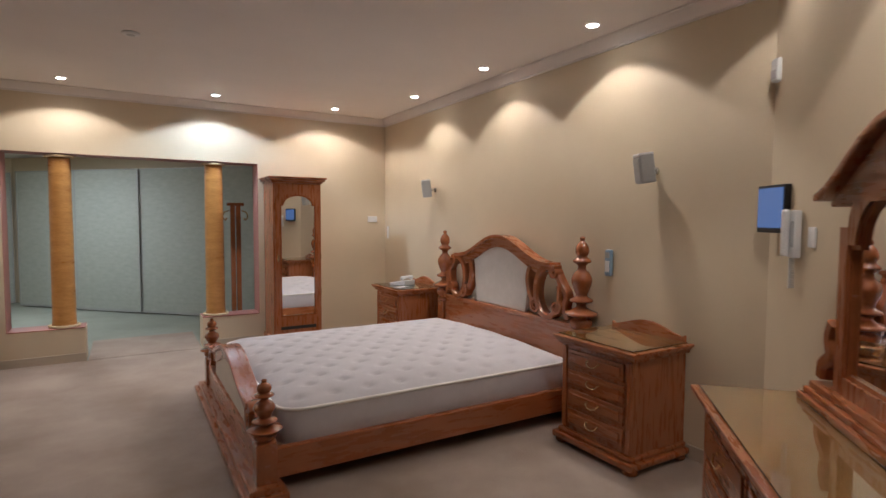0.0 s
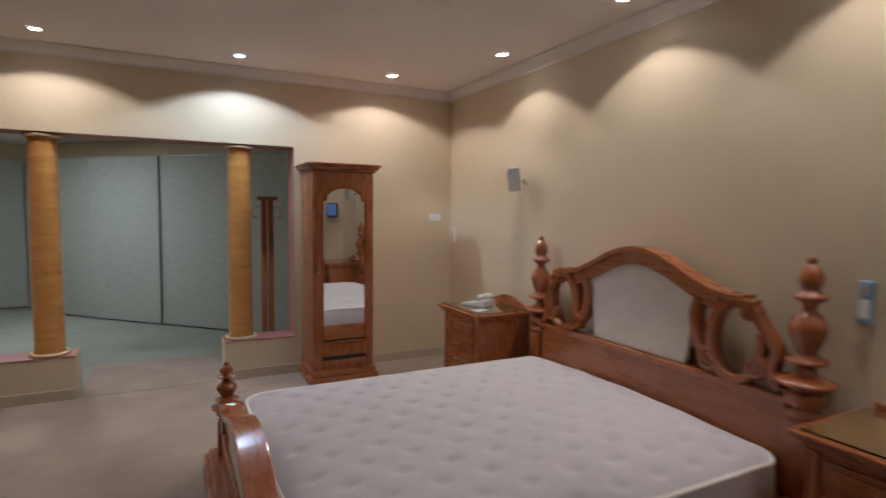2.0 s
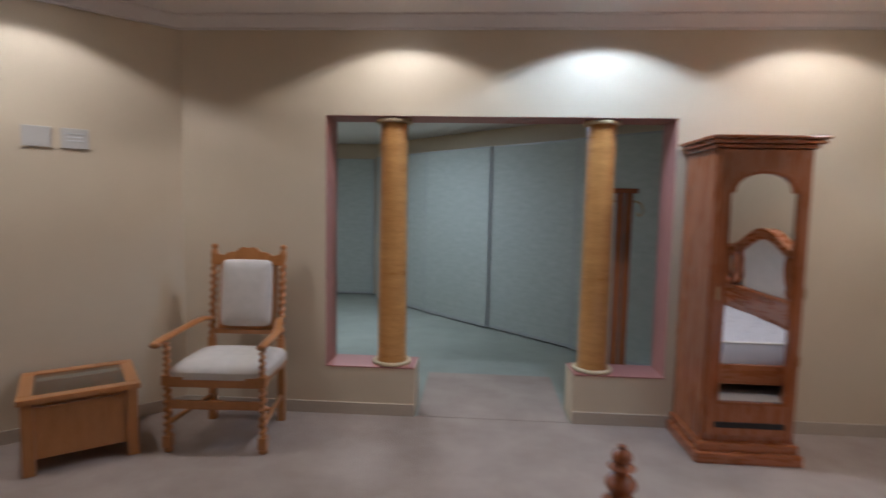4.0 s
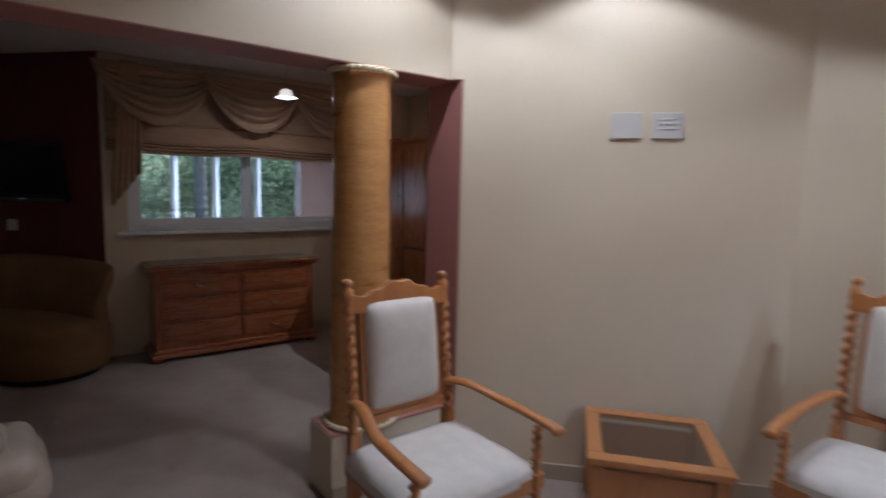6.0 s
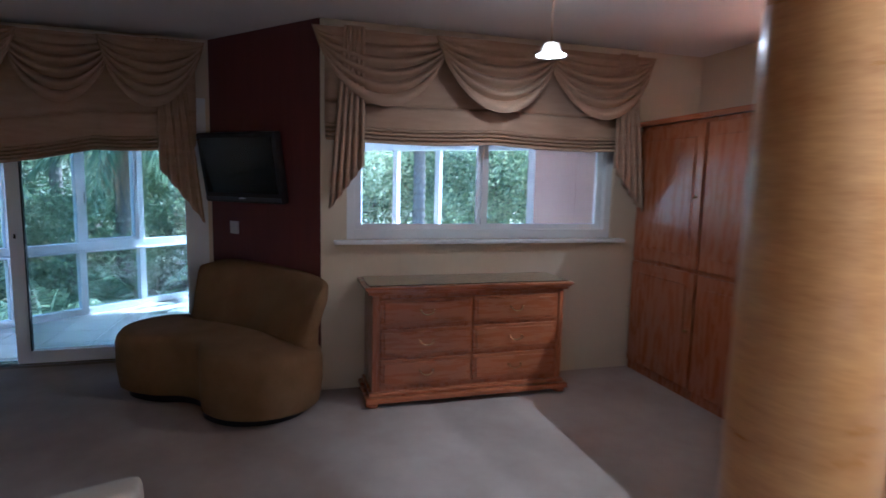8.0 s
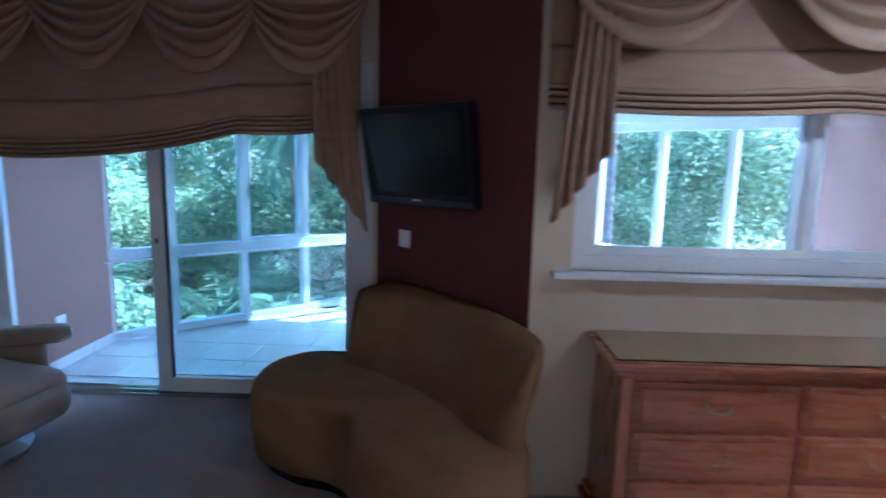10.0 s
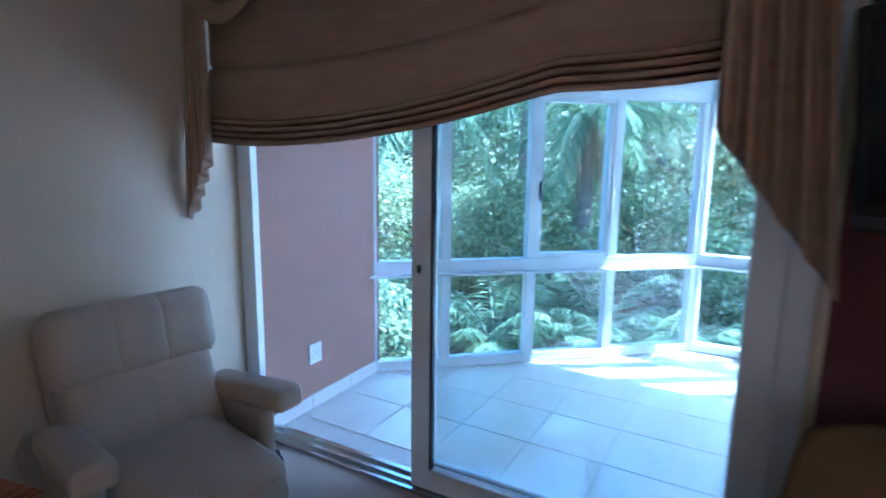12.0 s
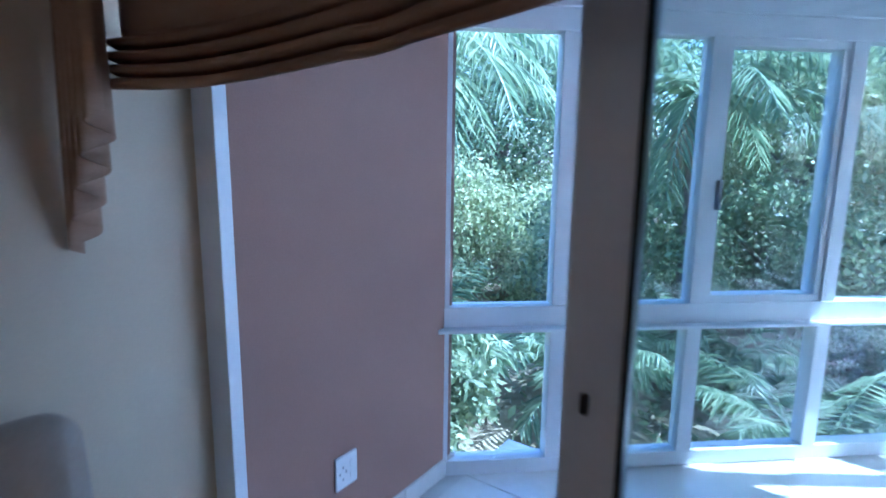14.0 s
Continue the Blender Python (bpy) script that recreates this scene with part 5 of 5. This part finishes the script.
def swags(at, width, n, top, drop, blind, folds, label, tails):
    """Local: x along the wall (right as seen from the room), -y into the room. A valance of n swags over a folded roman blind whose hem runs through blind (x share, z)."""
    c = thing("curtain", at, label, "curtain")
    part("pelmet_board", boxes((0, width, -0.10, 0.10, top - 0.02, top)), WALL, c)
    w = width / n
    for k in range(n):
        x0, x1 = k * w - 0.06, (k + 1) * w + 0.06
        def fn(u, v, x0=x0, x1=x1, k=k):
            q = 4 * u * (1 - u)
            sag = drop * (0.22 + 0.78 * q ** 0.8)
            z = top - v * sag
            e = q ** 0.5
            y = -0.118 - 0.030 * (k % 2) - 0.075 * e * v + 0.034 * e * math.sin(2 * math.pi * (6.2 * v ** 0.9)) * min(1, v * 2.5) * (1 if v < 0.84 else 0.25)
            xx = x0 + (x1 - x0) * (u + 0.10 * (0.5 - u) * v)
            return (xx, y, z)
        grid_ob("swag", fn, 28, 60, c, "gathered swag of beige cloth")
    def hem(x):
        for (a, za), (b, zb) in zip(blind, blind[1:]):
            if a <= x <= b:
                t = (x - a) / (b - a)
                return za + (zb - za) * t - 0.02 * math.sin(math.pi * t)
        return blind[-1][1]
    pleats = 4
    def fb(u, v):
        z0 = hem(u)
        z1 = top - 0.05
        if v < 0.72:
            t = v / 0.72
            z = z1 + (z0 + 0.11 - z1) * t
            y = -0.045 + (0.012 if 0.70 < t < 0.76 else 0) * math.sin((t - 0.70) / 0.06 * math.pi)
            y -= 0.014 if t > 0.73 else 0
        else:
            t = (v - 0.72) / 0.28
            q = (t * pleats) % 1.0 if t < 1 else 1.0
            z = z0 + 0.11 - 0.11 * t + (0.014 * q if t < 1 else 0)
            y = -0.055 - 0.050 * q ** 1.6 - 0.010 * t
        seam = min(abs(u - a) for a, _ in blind)
        y += 0.016 * math.exp(-(seam / 0.012) ** 2)
        return (0.03 + u * (width - 0.06), y, z)
    grid_ob("roman_blind", fb, 60, 120, c, "folded roman blind, half raised")
    for x0, x1, zi, zo in tails:
        # pleated tail with a stepped hem: shortest at the inner edge
        def ft(u, v, x0=x0, x1=x1, zi=zi, zo=zo):
            z1 = zi + (zo - zi) * u
            z = top + 0.005 - v * (top - z1)
            spread = 0.55 + 0.45 * v
            f = math.sin(u * 4.5 * 2 * math.pi)
            return (x1 + (x0 - x1) * u * spread, -0.15 - 0.030 * f * (0.35 + 0.65 * v), z)
        grid_ob("tail", lambda u, v, f=ft: f(1 - u, v), 60, 24, c, "pleated cascade tail")
    return c


swags(pose(XV, -2.45, 0, 0, 0, 90), 2.50, 3, 2.52, 0.50, [(0.0, 1.79), (0.49, 1.80), (1.0, 1.80)], 3, "beige swagged valance and roman blind over the window", [(0.05, 0.28, 1.62, 1.32), (2.5, 2.22, 1.66, 1.32)])
swags(pose(XS + 0.10, YL + 0.02, 0, 0, 0, 90), 2.40, 4, 2.52, 0.50, [(0.0, 1.56), (0.34, 1.555), (0.70, 1.70), (1.0, 1.75)], 4, "beige swagged valance and roman blind over the sliding door", [(0.0, 0.15, 1.50, 1.20), (2.43, 2.12, 1.58, 1.16)])

# ---- cupboards of the lounge ----
REDWOOD = WOODZ
for k, (x0, x1) in enumerate(((-9.36, -8.62), (-8.61, -7.87), (-7.86, -7.12))):
    cb = thing("cupboard", pose((x0 + x1) / 2, 0.08, 0), "tall red-brown panelled cupboard built in beside the window", "cupboard", group="built-in cupboards")
    w = (x1 - x0) / 2
    part("carcase", boxes((-w, w, 0.02, 0.55, 0.0, 2.0), bevel=0.004), WOODZ, cb)
    part("cornice", boxes((-w, w, -0.02, 0.55, 2.0, 2.04), bevel=0.008), WOOD, cb)
    for z0, z1 in ((0.08, 0.92), (0.95, 1.97)):
        d = part("door", boxes((-w + 0.01, w - 0.01, 0.0, 0.02, z0, z1), bevel=0.004), WOODZ, cb)
        part("door_field", boxes((-w + 0.09, w - 0.09, -0.008, 0.0, z0 + 0.09, z1 - 0.09), bevel=0.006), WOODZ, d)
        part("knob", lathe([(0.006, 0), (0.014, 0.014), (0.010, 0.022)], 12), BRASS, d, smooth=True).matrix_basis = pose(w - 0.05, 0.0, (z0 + z1) / 2, 90)

# pendant with a bell shade
PENDANTS = [(-8.45, -1.20)]
SHADE = glow("lit_frosted_glass", (1.0, 0.76, 0.48), 0.45, 0.6)
for px, py in PENDANTS:
    pl = thing("pendant_lamp", pose(px, py, 2.26), "small frosted bell-shaped pendant lamp, lit", "lamp")
    bm = bmesh.new()
    prof = curve_pts([(0.008, 0.072), (0.036, 0.066), (0.048, 0.045), (0.060, 0.018), (0.088, 0.0)], 4)
    rows = [[bm.verts.new((r * math.cos(a), r * math.sin(a), z)) for a in (2 * math.pi * k / 28 for k in range(28))] for r, z in prof]
    for a, b in zip(rows, rows[1:]):
        for k in range(28):
            bm.faces.new((a[k], a[(k + 1) % 28], b[(k + 1) % 28], b[k]))
    part("shade", bm, SHADE, pl, "frosted glass bell shade", smooth=True)
    part("stem", lathe([(0.010, 0.070), (0.010, 0.086), (0.003, 0.09), (0.003, LC - 2.26 - 0.02), (0.04, LC - 2.26 - 0.015), (0.04, LC - 2.26)], 14), BRASS, pl, smooth=True)
    lp = new("pendant_bulb", bpy.data.lights.new("pendant_bulb", "POINT"))
    lp.data.energy, lp.data.color, lp.data.shadow_soft_size = 3.0, (1.0, 0.82, 0.60), 0.03
    lp.location = (px, py, 2.27)
for cx, cy in ((-9.0, -3.6), (-7.6, 0.36)):
    cd = thing("downlight", pose(cx, cy, LC), "round white recessed fitting in the lounge ceiling", "downlight", group="lounge ceiling fittings")
    part("bezel", lathe([(0.04, -0.010), (0.055, -0.004), (0.055, 0)], 24), WHITE, cd, smooth=True)
# spot added to brighten the wall above the cupboards; the true source is unknown
lp = new("cupboard_fill", bpy.data.lights.new("cupboard_fill", "SPOT"))
lp.data.energy, lp.data.spot_size, lp.data.spot_blend, lp.data.color = 34, radians(108), 0.4, (1.0, 0.86, 0.68)
lp.matrix_world = pose(-7.6, 0.36, LC - 0.015)

# ---- garden ----
def leaf_mat(name, a, b):
    m, t, p = nodes_of(name)
    geo = t.nodes.new("ShaderNodeNewGeometry")
    ramp = t.nodes.new("ShaderNodeValToRGB")
    ramp.color_ramp.elements[0].color, ramp.color_ramp.elements[1].color = (*a, 1), (*b, 1)
    t.links.new(geo.outputs["Random Per Island"], ramp.inputs[0])
    t.links.new(ramp.outputs[0], p.inputs["Base Color"])
    p.inputs["Roughness"].default_value = 0.45
    tr = t.nodes.new("ShaderNodeBsdfTranslucent")
    t.links.new(ramp.outputs[0], tr.inputs[0])
    mx = t.nodes.new("ShaderNodeMixShader")
    mx.inputs[0].default_value = 0.5
    t.links.new(p.outputs[0], mx.inputs[1])
    t.links.new(tr.outputs[0], mx.inputs[2])
    t.links.new(mx.outputs[0], t.nodes["Material Output"].inputs[0])
    return m


# pale ends of these leaf colours stand in for sunlight and sky glints
LEAF = leaf_mat("broad_leaf", (0.10, 0.15, 0.08), (0.40, 0.47, 0.26))
LEAF2 = leaf_mat("sun_tinted_leaf", (0.20, 0.26, 0.12), (0.56, 0.60, 0.34))
FROND = leaf_mat("palm_leaf", (0.15, 0.22, 0.12), (0.46, 0.54, 0.32))
DRY = leaf_mat("dry_frond", (0.32, 0.22, 0.13), (0.52, 0.40, 0.26))
BARK = paint("palm_bark", (0.16, 0.13, 0.10), (0.30, 0.26, 0.21), 0.95, 4, 40, 0.8, 0.01, stretch=(1, 1, 5))
SOIL = paint("garden_soil", (0.12, 0.11, 0.06), (0.24, 0.21, 0.12), 0.95, 0.6, 12, 0.8, 0.03)
GZ = -1.3
gr = bmesh.new()
for r0, r1 in ((0, 4000),):
    vs = [gr.verts.new((-12 + r1 * math.cos(a), -3 + r1 * math.sin(a), GZ)) for a in (2 * math.pi * k / 48 for k in range(48))]
    gr.faces.new(vs)
setting("ground", gr, SOIL, "dark leaf-strewn garden soil", "ground")


def raw(name, verts, faces, material, parent=None):
    me = bpy.data.meshes.new(name)
    me.from_pydata([tuple(v) for v in verts], [], faces)
    me.materials.append(material)
    ob = new(name, me)
    ob.parent = parent
    return ob


def leaf_cloud(rng, centres, per, spread, size):
    """Many small folded leaves round clump centres: vertex and face lists."""
    n = len(centres) * per
    c = np.repeat(np.array(centres), per, axis=0) + rng.normal(0, 1, (n, 3)) * np.array(spread)
    d = rng.normal(0, 1, (n, 3)) + np.array([0, 0, -0.35])
    d /= np.linalg.norm(d, axis=1)[:, None]
    s = np.cross(d, rng.normal(0, 1, (n, 3)))
    s /= np.linalg.norm(s, axis=1)[:, None]
    L = size * rng.uniform(0.6, 1.4, (n, 1))
    v = np.stack([c, c + d * L * 0.5 + s * L * 0.25, c + d * L, c + d * L * 0.5 - s * L * 0.25], axis=1).reshape(-1, 3)
    f = [(4 * k, 4 * k + 1, 4 * k + 2, 4 * k + 3) for k in range(n)]
    return v.tolist(), f


def broad_tree(x, y, h, r, seed, label, mat=None, low=0.25, clumps=90, per=60, size=0.16, name="tree"):
    rng = np.random.default_rng(seed)
    t = thing(name, pose(x, y, GZ), label, "tree" if name == "tree" else "shrub", group="garden trees" if name == "tree" else "garden shrubs")
    bm = bmesh.new()
    top = h * 0.55
    tube([(0, 0, 0), (0.1, 0.05, top * 0.5), (0.0, 0.1, top)], [0.14, 0.10, 0.06], 8, bm=bm)
    for k in range(7):
        a = rng.uniform(0, 6.28)
        z0 = top * rng.uniform(0.35, 0.95)
        e = (r * 0.7 * math.cos(a), r * 0.7 * math.sin(a), z0 + h * rng.uniform(0.1, 0.35))
        tube([(0.03, 0.06, z0), (e[0] * 0.5, e[1] * 0.5, z0 + (e[2] - z0) * 0.6), e], [0.05, 0.035, 0.015], 6, bm=bm)
    part("trunk", bm, BARK, t)
    cs = []
    while len(cs) < clumps:
        q = rng.uniform(-1, 1, 3)
        d = np.linalg.norm(q)
        if 0.45 < d < 1:
            cs.append((q[0] * r, q[1] * r, h * (low + (1 - low) * (q[2] * 0.5 + 0.5))))
    v, f = leaf_cloud(rng, cs, per, (0.28 * r / 1.8, 0.28 * r / 1.8, 0.22 * r / 1.8), size)
    raw("crown", v, f, mat or LEAF, t)
    return t


def frond(rng, base, az, length, rise, droop, leaf, verts, faces, stiff=0.55):
    """One pinnate palm leaf: a curved rib with paired narrow leaflets."""
    p = np.array(base, float)
    d = np.array([math.cos(az) * math.cos(rise), math.sin(az) * math.cos(rise), math.sin(rise)])
    n = 26
    pts = [p.copy()]
    for k in range(n):
        p = p + d * length / n
        d = d + np.array([0, 0, -droop / n])
        d /= np.linalg.norm(d)
        pts.append(p.copy())
    for k in range(n):
        a, b = pts[k], pts[k + 1]
        w = 0.018 * (1 - k / n) + 0.004
        ax = (b - a) / np.linalg.norm(b - a)
        s = np.cross(ax, (0, 0, 1.0))
        s /= max(1e-6, np.linalg.norm(s))
        i = len(verts)
        verts += [a - s * w, a + s * w, b + s * w * 0.9, b - s * w * 0.9]
        faces.append((i, i + 1, i + 2, i + 3))
        if k < 3:
            continue
        ll = leaf * math.sin(math.pi * (0.12 + 0.86 * k / n)) ** 0.7
        for sg in (-1, 1):
            q = s * sg * stiff + ax * 0.55 + np.array([0, 0, -0.35]) + rng.normal(0, 0.10, 3)
            q /= np.linalg.norm(q)
            tip = a + q * ll + np.array([0, 0, -0.20 * ll])
            m = a + q * ll * 0.5
            wv = np.cross(q, (0, 0, 1.0))
            wv = wv / max(1e-6, np.linalg.norm(wv)) * 0.018
            i = len(verts)
            verts += [a - wv * 0.4, a + wv * 0.4, m + wv, tip, m - wv]
            faces.append((i, i + 1, i + 2, i + 3, i + 4))


def palm(x, y, h, seed, label, fronds=18, length=2.2, skirt=True, r=0.13):
    rng = np.random.default_rng(seed)
    t = thing("palm_tree", pose(x, y, GZ), label, "palm", group="garden palms")
    prof = []
    n = int(h / 0.09)
    for k in range(n + 1):
        prof.append((r * (1.25 - 0.35 * k / n) * (1.05 if k % 2 else 0.96), h * k / n))
    part("trunk", lathe(prof, 14), BARK, t, smooth=False)
    v, f = [], []
    for k in range(fronds):
        frond(rng, (0, 0, h), 2.4 * k + rng.uniform(-0.2, 0.2), length * rng.uniform(0.85, 1.15), rng.uniform(0.1, 1.2), rng.uniform(1.4, 2.4), 0.55, v, f)
    raw("crown", v, f, FROND, t)
    if skirt:
        v, f = [], []
        for k in range(70):
            a = rng.uniform(0, 6.28)
            b = np.array((0.12 * math.cos(a), 0.12 * math.sin(a), h - 0.1 - rng.uniform(0, 0.25)))
            e = np.array((rng.uniform(0.15, 0.42) * math.cos(a), rng.uniform(0.15, 0.42) * math.sin(a), h - rng.uniform(0.8, 1.5)))
            s = np.array((-math.sin(a), math.cos(a), 0)) * 0.02
            m = (b + e) / 2 + np.array((0.1 * math.cos(a), 0.1 * math.sin(a), 0.1))
            i = len(v)
            v += [b - s, b + s, m + s, m - s, e]
            f += [(i, i + 1, i + 2, i + 3), (i + 3, i + 2, i + 4)]
        raw("dead_skirt", v, f, DRY, t)
    return t


def fern(x, y, seed, label, n=14, length=1.4):
    rng = np.random.default_rng(seed)
    t = thing("young_palm", pose(x, y, GZ), label, "palm", group="low garden palms")
    v, f = [], []
    for k in range(n):
        frond(rng, (0, 0, 0.1), 2.4 * k, length * rng.uniform(0.8, 1.2), rng.uniform(0.7, 1.3), rng.uniform(1.0, 1.9), 0.42, v, f)
    raw("fronds", v, f, FROND, t)
    part("stem", lathe([(0.09, 0), (0.07, 0.2), (0.03, 0.35)], 10), BARK, t)
    return t


palm(-17.4, -5.8, 3.5, 1, "tall palm with a shaggy skirt of dead fronds")
palm(-18.0, -3.2, 4.2, 2, "tall palm with ringed grey trunk")
palm(-15.4, -8.9, 4.0, 3, "tall palm with long arching fronds", skirt=False, fronds=22, length=2.7)
palm(-21.0, -8.2, 6.2, 4, "tall palm among the trees")
palm(-17.6, 0.2, 4.8, 5, "tall palm with a shaggy skirt of dead fronds")
for k, (x, y) in enumerate(((-15.0, -6.3), (-14.8, -4.2), (-15.6, -2.6), (-14.0, -7.6), (-15.3, -8.6), (-15.0, -0.8), (-16.4, -5.2))):
    fern(x, y, 20 + k, "low feathery palm clump outside the sun room")
rng = np.random.default_rng(8)
for k, (x, y, h, r) in enumerate(((-22.5, -4.8, 5.2, 2.6), (-21.5, -11.0, 5.6, 2.8), (-18.8, -13.5, 5.5, 2.6), (-23.0, -0.6, 5.8, 2.8), (-22.0, 3.6, 5.6, 2.8), (-25.5, -8.0, 7.0, 3.2), (-26.0, -2.5, 7.5, 3.2),
                                  (-15.5, -16.0, 6.0, 2.8), (-24.0, -14.0, 7.5, 3.4), (-18.5, 5.5, 6.0, 2.8), (-12.0, -15.0, 6.0, 2.6), (-26.5, 4.0, 7.5, 3.4))):
    broad_tree(x, y, h, r, 40 + k, "leafy garden tree with a dense uneven crown", LEAF2 if k % 3 == 0 else LEAF, clumps=110, per=170, size=0.13)
for k, (x, y, h, r) in enumerate(((-19.8, -5.2, 2.4, 1.3), (-18.6, -8.6, 2.2, 1.2), (-20.0, -1.8, 2.4, 1.4), (-16.2, -11.4, 2.4, 1.3), (-14.3, -9.6, 2.0, 1.0), (-19.5, 1.8, 2.4, 1.4), (-13.2, -7.3, 1.5, 0.7), (-20.5, -10.0, 2.6, 1.4), (-17.6, -6.8, 2.6, 1.3), (-17.4, -10.4, 3.0, 1.5), (-18.0, -3.4, 2.4, 1.3), (-17.8, -12.0, 3.4, 1.6))):
    broad_tree(x, y, h, r, 70 + k, "bushy green garden shrub", LEAF2 if k % 2 else LEAF, low=0.02, clumps=70, per=170, size=0.095, name="shrub")
rng = np.random.default_rng(77)
cs = [(-16 + (13 + 4 * rng.random()) * math.cos(a), -4 + (16 + 4 * rng.random()) * math.sin(a), GZ + 0.2 + (5.2 + 2.2 * math.sin(a * 9) + 1.4 * math.sin(a * 23 + 1)) * rng.random() ** 0.8) for a in rng.uniform(0.55 * math.pi, 1.55 * math.pi, 620)]
v, f = leaf_cloud(rng, cs, 110, (0.55, 0.55, 0.45), 0.22)
tagged(raw("far_woods", v, f, LEAF2), "dense green woodland beyond the garden", "woods", kind="stuff")
v, f = leaf_cloud(np.random.default_rng(5), [(-16 + 7 * math.cos(a) * q, -4 + 10 * math.sin(a) * q, GZ + 0.06) for a, q in zip(np.linspace(0, 60, 260), np.linspace(0.1, 1, 260))], 26, (0.35, 0.35, 0.05), 0.14)
tagged(raw("ground_cover", v, f, LEAF), "low leafy ground cover over the soil", "plants", kind="stuff")

# ---- floor tiles of the sun room, laid on the diagonal ----
def inside(x, y):
    poly = [(XV - 0.2, 0.12), P3, P2, P1, P0, (XS - 0.17, -5.67), (XS - 0.17, -3.30), (XV - 0.2, -2.46)]
    c = False
    for (xa, ya), (xb, yb) in zip(poly, poly[1:] + poly[:1]):
        if (ya > y) != (yb > y) and x < (xb - xa) * (y - ya) / (yb - ya) + xa:
            c = not c
    return c


TS = 0.40
bm = boxes((-TS / 2 + 0.003, TS / 2 - 0.003, -TS / 2 + 0.003, TS / 2 - 0.003, -0.008, 0.0), bevel=0.0015)
tile_mesh = bpy.data.meshes.new("tile")
bm.to_mesh(tile_mesh)
bm.free()
tile_mesh.materials.append(TILE)
floor_sun = bpy.data.objects["floor_sunroom"]
rot = Matrix.Rotation(radians(-1), 4, "Z")
for i in range(-14, 14):
    for j in range(-14, 14):
        c = rot @ Vector((i * TS, j * TS, 0)) + Vector((-11.2, -3.0, 0))
        if inside(c.x, c.y):
            t = new("tile", tile_mesh)
            t.matrix_basis = Matrix.Translation((c.x, c.y, 0)) @ rot
            t.parent = floor_sun
